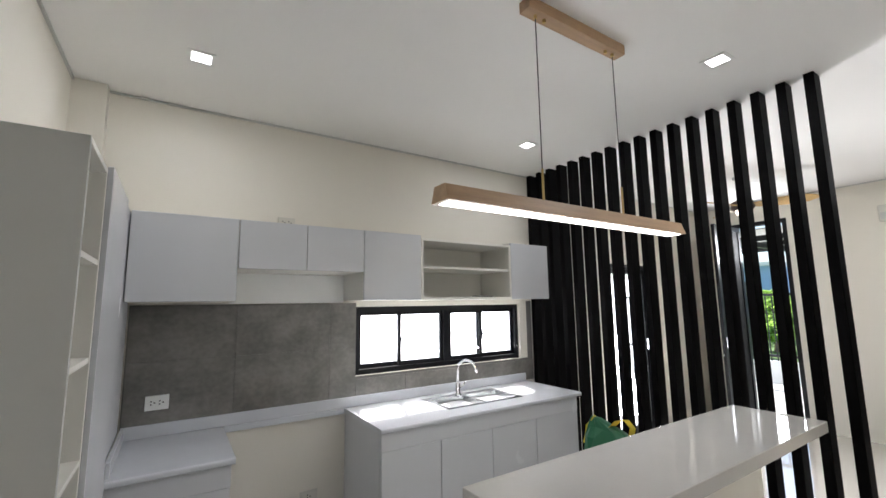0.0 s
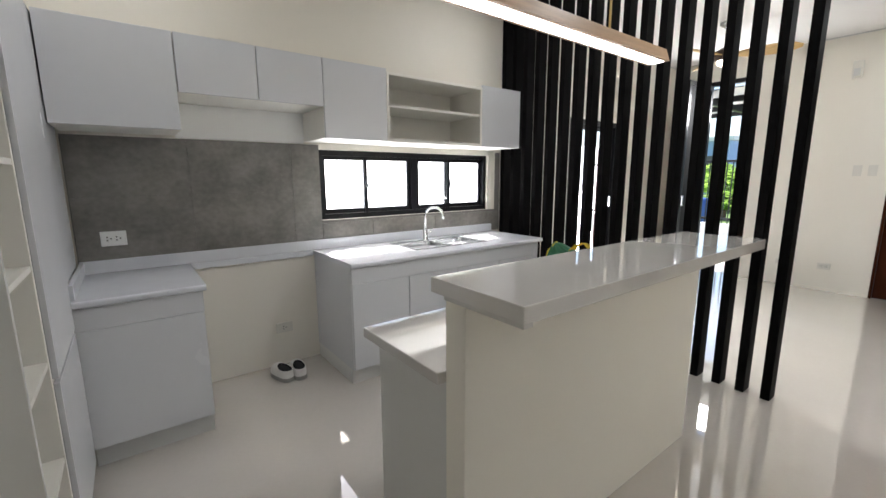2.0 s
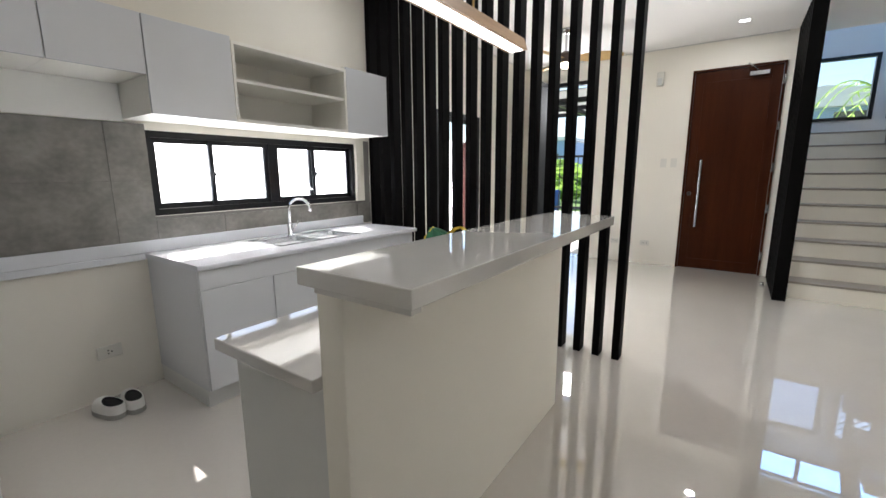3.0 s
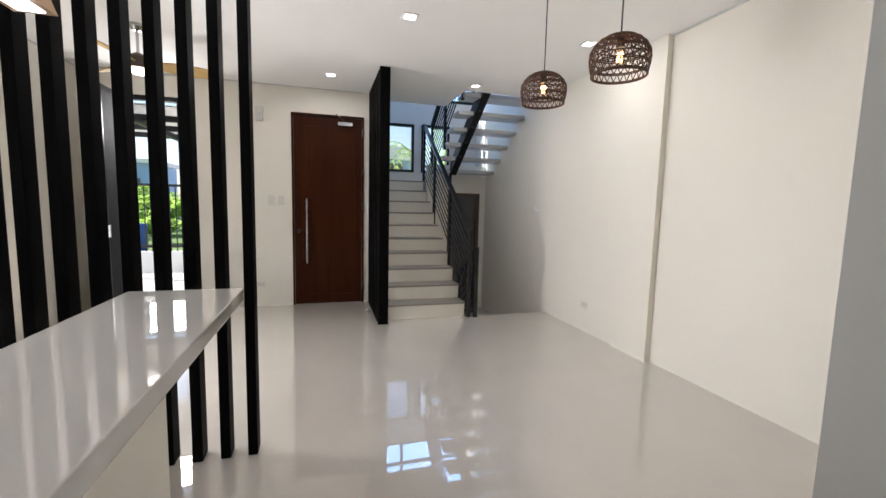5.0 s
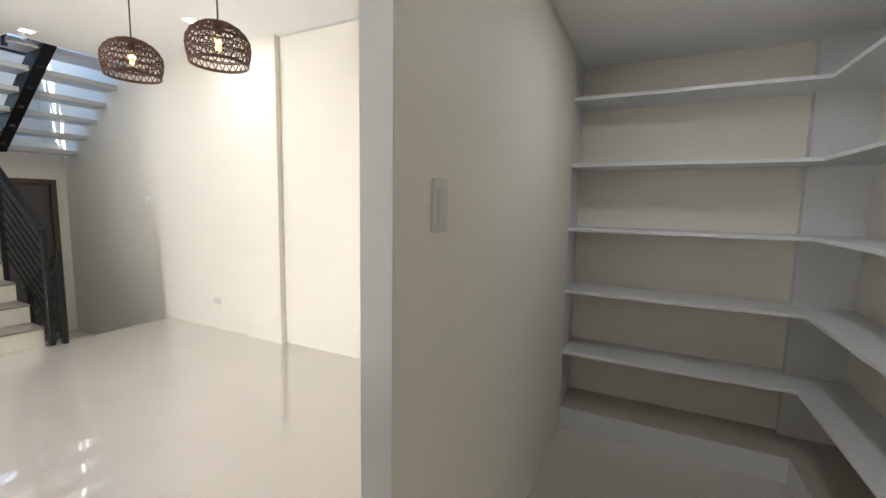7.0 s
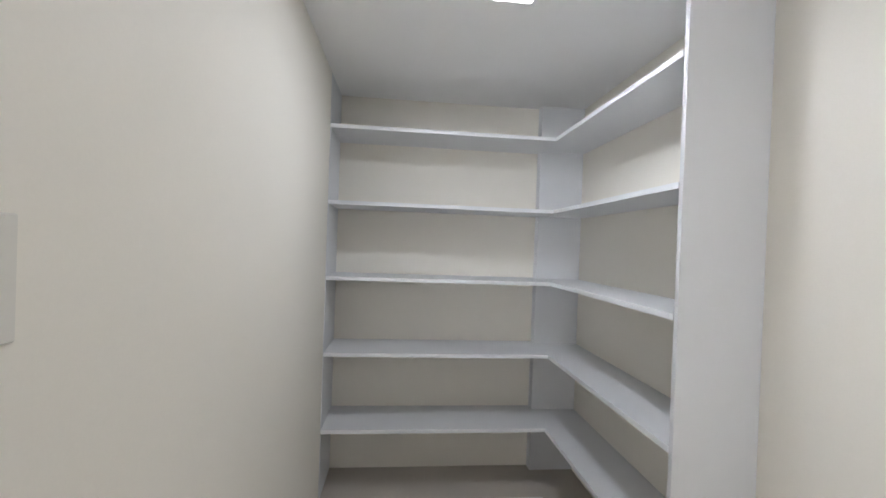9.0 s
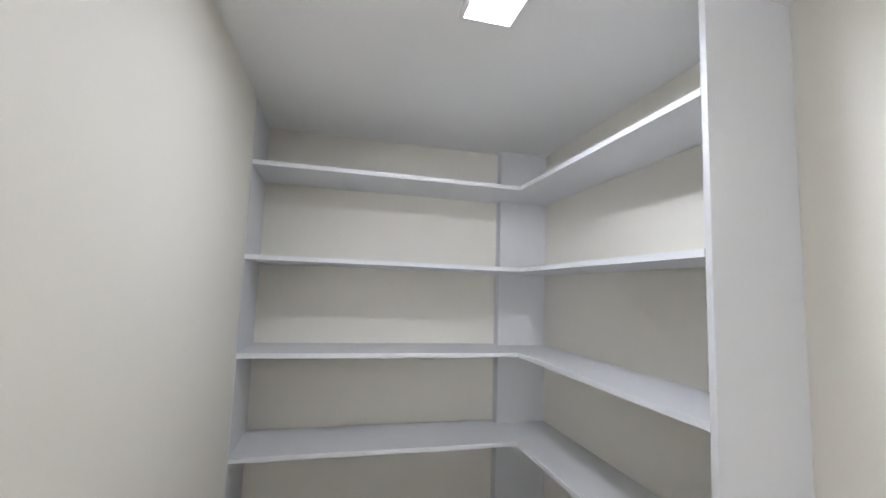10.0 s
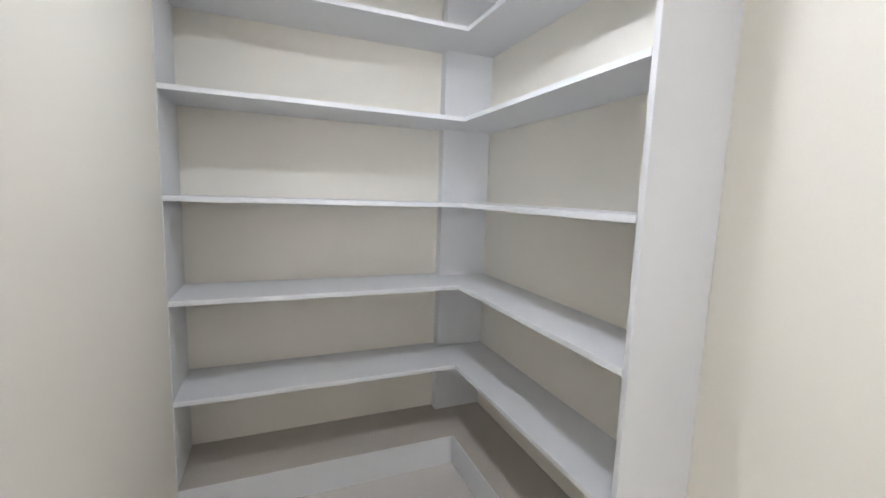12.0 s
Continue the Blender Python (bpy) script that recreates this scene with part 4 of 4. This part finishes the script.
# ---- loose things ----
def shoe(x, y, turn):
    """A low white sneaker, toe along +y before it is turned; x, y is the heel."""
    s = thing("shoe", (x, y, 0), "white low sneaker with black lining on the floor by the wall", "shoe", "pair of sneakers")
    m = pose(x, y, 0, 0, 0, turn)
    n, cy = 24, 0.078
    foot, rim = [], []
    for k in range(n):
        a = 2 * math.pi * k / n
        c, d = math.cos(a), math.sin(a)
        long = 0.138 if d > 0 else 0.078
        wide = 0.046 + 0.008 * max(0.0, d)
        foot.append((wide * math.copysign(abs(c) ** 0.75, c), cy + long * math.copysign(abs(d) ** 0.85, d)))
        rim.append((0.041 * c, cy - 0.008 + 0.068 * d, 0.080 + 0.008 * d * d + 0.008 * d))
    bm = prism([(a * 1.07, cy + (b - cy) * 1.03) for a, b in foot], 0, 0.026, "z")
    bmesh.ops.transform(bm, matrix=m, verts=bm.verts)
    part("sole", bm, SOLE, s, "grey rubber sole")
    up = bmesh.new()
    rings = []
    for u in (0.0, 0.1, 0.22, 0.38, 0.56, 0.75, 0.9, 1.0):
        rise, inward = math.sin(u * math.pi / 2) ** 0.75, u ** 1.6
        rings.append([up.verts.new((f[0] + (r[0] - f[0]) * inward, f[1] + (r[1] - f[1]) * inward, 0.024 + (r[2] - 0.024) * rise)) for f, r in zip(foot, rim)])
    rings.append([up.verts.new((r[0] * 0.95, cy - 0.012 + (r[1] - cy + 0.012) * 0.96, r[2] - 0.002)) for r in rim])
    for a, b in zip(rings, rings[1:]):
        for k in range(n):
            up.faces.new((a[k], a[(k + 1) % n], b[(k + 1) % n], b[k]))
    bmesh.ops.transform(up, matrix=m, verts=up.verts)
    part("upper", up, CANVAS, s, smooth=True)
    lin = bmesh.new()
    top = [lin.verts.new((r[0] * 0.93, cy - 0.012 + (r[1] - cy + 0.012) * 0.94, r[2] - 0.001)) for r in rim]
    low = [lin.verts.new((r[0] * 0.80, cy - 0.012 + (r[1] - cy + 0.012) * 0.8, r[2] - 0.008)) for r in rim]
    for k in range(n):
        lin.faces.new((top[k], top[(k + 1) % n], low[(k + 1) % n], low[k]))
    lin.faces.new(low)
    bmesh.ops.transform(lin, matrix=m, verts=lin.verts)
    part("lining", lin, LINING, s, "black fabric lining")
    tongue = box(-0.016, 0.016, 0.132, 0.172, 0.080, 0.089, 0.003)
    bmesh.ops.transform(tongue, matrix=m, verts=tongue.verts)
    part("tongue", tongue, CANVAS, s)


shoe(1.605, 2.358, 16)
shoe(1.672, 2.335, -4)


def shopping_bag():
    """A folded reusable bag that stands slumped on the ledge."""
    x, y, z = 2.53, 0.80, 0.805
    b = thing("shopping_bag", (x, y, z), "dark green woven shopping bag with yellow handles on the bar ledge", "bag")
    bm = bmesh.new()
    rows = [(0.0, 0.15, 0.070, 0.0), (0.08, 0.16, 0.066, 0.0), (0.16, 0.145, 0.045, 0.02), (0.205, 0.10, 0.022, 0.05), (0.248, 0.022, 0.008, 0.105)]
    rings = []
    for h, w, d, lean in rows:
        ring = []
        for k in range(20):
            a = 2 * math.pi * k / 20
            c, s = math.cos(a), math.sin(a)
            ring.append(bm.verts.new((x + d * math.copysign(abs(c) ** 0.6, c) + 0.006 * math.sin(5 * a + h * 30), y + lean + w * math.copysign(abs(s) ** 0.6, s), z + h)))
        rings.append(ring)
    for p, q in zip(rings, rings[1:]):
        for k in range(20):
            bm.faces.new((p[k], p[(k + 1) % 20], q[(k + 1) % 20], q[k]))
    bm.faces.new(rings[0][::-1])
    bm.faces.new(rings[-1])
    part("sack", bm, GREEN, b)
    part("piping", tube([(x - 0.02, y + 0.165, z + 0.12), (x - 0.012, y + 0.15, z + 0.20), (x, y + 0.108, z + 0.252)], 0.006, 6), YELLOW, b, "yellow-green edge piping")
    path = [(x, y + 0.04, z + 0.20), (x + 0.01, y - 0.005, z + 0.25), (x + 0.02, y - 0.04, z + 0.262), (x + 0.03, y - 0.065, z + 0.23), (x + 0.02, y - 0.06, z + 0.19)]
    h = bmesh.new()
    pairs = [(h.verts.new(Vector(p) + Vector((-0.022, 0, 0.004))), h.verts.new(Vector(p) + Vector((0.022, 0, -0.004)))) for p in path]
    for (a, c), (d, e) in zip(pairs, pairs[1:]):
        h.faces.new((a, c, e, d))
    bmesh.ops.solidify(h, geom=list(h.faces), thickness=0.004)
    part("handle", h, YELLOW, b, "yellow strap handle")


shopping_bag()

# ---- tiles of the kitchen wall ----
tiling = structure("tiled_wall", slab("y", NORTH - 0.004, NORTH - 0.001, TALL_X, 3.865, TOP + 0.002, 1.612, [(2.0, 3.80, 1.055, 1.70)]), GROUT,
                   "grey cement-look tiled splashback", "tiles")
cuts = [TALL_X + 0.002, 1.165, 1.795, 2.0]
for x0, x1 in zip(cuts, cuts[1:]):
    for z0, z1 in ((TOP + 0.003, 1.275), (1.275, 1.611)):
        ob = mesh_object("tile", box(x0 + 0.001, x1 - 0.001, NORTH - 0.010, NORTH - 0.004, z0 + 0.001, z1 - 0.001, 0.0008, segments=1), TILE)
        ob.parent = tiling
for x0, x1 in ((2.0, 2.425), (2.425, 3.055), (3.055, 3.685), (3.685, 3.865)):
    ob = mesh_object("tile", box(x0 + 0.001, x1 - 0.001, NORTH - 0.010, NORTH - 0.004, TOP + 0.004, 1.036, 0.0008, segments=1), TILE)
    ob.parent = tiling

# ---- outdoors ----
structure("ground", slab("z", -0.35, -0.16, -60, 90, -70, 80, [(WEST, EAST, -3.1, NORTH), (EAST - 0.1, 9.4, -3.1, -0.7)]), PAVING, "pale concrete paving round the house", "ground")
structure("porch_floor", box(EAST + 0.15, 10.6, 0.4, 4.2, -0.16, -0.02), PAVING, "concrete porch floor", "floor")
structure("eave", box(WEST - 0.2, 6.4, NORTH + 0.15, 3.68, 2.62, 2.72), RENDERED, "white concrete eave over the window", "eave")
structure("lawn", box(11.6, 40, -14, 26, -0.16, -0.12), GRASS, "bright green lawn beyond the fence", "lawn")
# added sheet whose glow stands in for overexposed daylight outside
structure("backdrop", box(-1.5, 14.0, 6.6, 6.65, -0.16, 2.2), GLOW, "added glowing white sheet standing in for the bright outdoors", "backdrop")
pergola = thing("pergola", (9.3, 2.2, -0.02), "dark steel porch canopy with a light roof sheet", "canopy")
for x in (8.3, 9.2, 10.1):
    part("rafter", box(x - 0.03, x + 0.03, 0.6, 4.0, 2.48, 2.56), STEEL_BLACK, pergola)
for y in (0.7, 2.3, 3.9):
    part("beam", box(7.65, 10.4, y - 0.03, y + 0.03, 2.40, 2.48), STEEL_BLACK, pergola)
for x, y in ((10.35, 0.7), (10.35, 3.9)):
    part("post", box(x - 0.04, x + 0.04, y - 0.04, y + 0.04, -0.02, 2.40), STEEL_BLACK, pergola)
part("roof_sheet", box(7.62, 10.5, 0.55, 4.05, 2.56, 2.58), RENDERED, pergola)
fence = thing("fence", (11.2, 2.5, -0.16), "black steel bar fence on a low white wall", "fence")
part("plinth_wall", box(11.1, 11.3, -4, 9, -0.16, 0.34), RENDERED, fence, "low white rendered wall")
for z in (0.42, 1.66):
    part("rail", box(11.18, 11.22, -4, 9, z, z + 0.05), STEEL_BLACK, fence)
bar = None
for k in range(116):
    y = -3.95 + 0.111 * k
    if bar is None:
        bar = part("bar", box(11.19, 11.21, y - 0.009, y + 0.009, 0.34, 1.66), STEEL_BLACK, fence)
    else:
        c = bar.copy()
        scene.collection.objects.link(c)
        c.location = (0, 0.111 * k, 0)
solo("water_drum", lathe([(0.25, 0), (0.28, 0.05), (0.28, 0.75), (0.25, 0.8)], 15.5, 5.15, -0.12, 20), BLUE, "blue plastic drum standing on the lawn", "drum", smooth=True)
solo("garden_post", box(8.10, 8.21, 4.2, 4.3, -0.16, 1.9, 0.004), BRICKRED, "red-brown post outside the side door", "post")


def tree(x, y, height, spread, seed, label):
    rnd = random.Random(seed)
    tr = thing("tree", (x, y, -0.16), label, "tree")
    trunk = cyl((x, y, -0.16), (x + 0.1, y, height * 0.55), 0.13, 0.07, 10)
    for k in range(5):
        a = rnd.uniform(0, 6.28)
        cyl((x + 0.06, y, height * (0.32 + 0.05 * k)), (x + spread * 0.6 * math.cos(a), y + spread * 0.6 * math.sin(a), height * (0.62 + 0.06 * k)), 0.05, 0.02, 6, trunk)
    part("trunk", trunk, BARK, tr)
    verts, faces = [], []
    for k in range(1500):
        a, u, h = rnd.uniform(0, 6.28), rnd.random() ** 0.5, rnd.uniform(0.0, 1)
        r = spread * u * math.sin(math.pi * (0.15 + 0.8 * h)) * (0.75 + 0.35 * math.sin(3 * a + seed) * math.cos(4 * h))
        c = Vector((x + r * math.cos(a), y + r * math.sin(a), height * (0.35 + 0.68 * h)))
        e = Euler((rnd.uniform(-1, 1), rnd.uniform(-1, 1), rnd.uniform(0, 6.28))).to_matrix()
        s = rnd.uniform(0.08, 0.17)
        i = len(verts)
        verts += [c + e @ Vector(v) for v in ((-s, 0, 0), (0, -s * 0.45, 0.02), (s, 0, 0), (0, s * 0.45, 0.02))]
        faces.append((i, i + 1, i + 2, i + 3))
    me = bpy.data.meshes.new("crown")
    me.from_pydata([v - Vector(tr.location) for v in verts], [], faces)
    me.materials.append(LEAF)
    cr = new("crown", me)
    cr.parent = tr
    tagged(cr, kind="stuff")


tree(17.5, 5.3, 0.75, 0.9, 3, "low leafy green shrub on the lawn")
tree(21.5, 6.5, 1.5, 1.9, 11, "broad light green bush at the far edge of the lawn")
tree(25, 8.2, 1.9, 2.2, 13, "broad light green bush at the far edge of the lawn")
tree(20, 8.4, 2.0, 1.4, 5, "leafy green garden tree on the lawn")
tree(16, 8.6, 1.9, 1.4, 7, "leafy green garden tree beside the fence")
tree(14.2, -4.3, 4.6, 1.3, 9, "leafy green tree seen from the landing")


def palm(x, y, height, seed):
    rnd = random.Random(seed)
    p = thing("palm_tree", (x, y, -0.16), "palm tree with arching green fronds outside the landing", "palm")
    part("trunk", cyl((x, y, -0.16), (x + 0.1, y + 0.05, height), 0.12, 0.08, 10), BARK, p)
    for k in range(11):
        a = 2 * math.pi * k / 11 + rnd.uniform(-0.2, 0.2)
        up, reach = rnd.uniform(0.3, 0.7), rnd.uniform(1.1, 1.5)
        bm = bmesh.new()
        spine = []
        for j in range(11):
            u = j / 10
            spine.append(Vector((x + 0.1 + reach * u * math.cos(a), y + 0.05 + reach * u * math.sin(a), height + up * math.sin(2.4 * u) - 0.9 * u * u * u)))
        tube(spine, 0.012, 4, bm)
        side = Vector((-math.sin(a), math.cos(a), 0))
        for j in range(1, 11):
            for s in (-1, 1):
                root = spine[j]
                along = (spine[j] - spine[j - 1]).normalized()
                tip = root + 0.34 * (1 - 0.5 * abs(j / 10 - 0.45)) * (s * side * 0.8 + along * 0.55) + Vector((0, 0, -0.10))
                w = along * 0.028
                vs = [bm.verts.new(root - w), bm.verts.new(root + w), bm.verts.new(tip)]
                bm.faces.new(vs)
        part("frond", bm, PALM, p)


palm(13.4, -2.75, 2.75, 4)


def far_house():
    h = thing("house", (26, -4, -0.16), "pale two-storey neighbouring house with dark windows", "house")
    part("wall", box(26, 34, -9, 3, -0.16, 4.0), PALE_BLUE, h)
    part("roof", prism([(-9.5, 4.0), (3.5, 4.0), (-3.0, 4.9)], 25.6, 34.4, "x"), RENDERED, h)
    for y in (-7, -4, -1, 1.6):
        for z in (0.9, 2.5):
            part("window", box(25.96, 26.02, y - 0.6, y + 0.6, z, z + 1.3), GREY_DOOR, h)


far_house()
block = thing("house", (40, 17, -0.16), "pale blue house far beyond the lawn", "house")
part("wall", box(40, 46, 13, 21, -0.16, 4.2), PALE_BLUE, block)
part("roof", box(39.6, 46.4, 12.6, 21.4, 4.2, 4.5), RENDERED, block)
for y in (14.5, 17, 19.5):
    part("window", box(39.95, 40.02, y - 0.7, y + 0.7, 1.6, 3.0), GREY_DOOR, block)
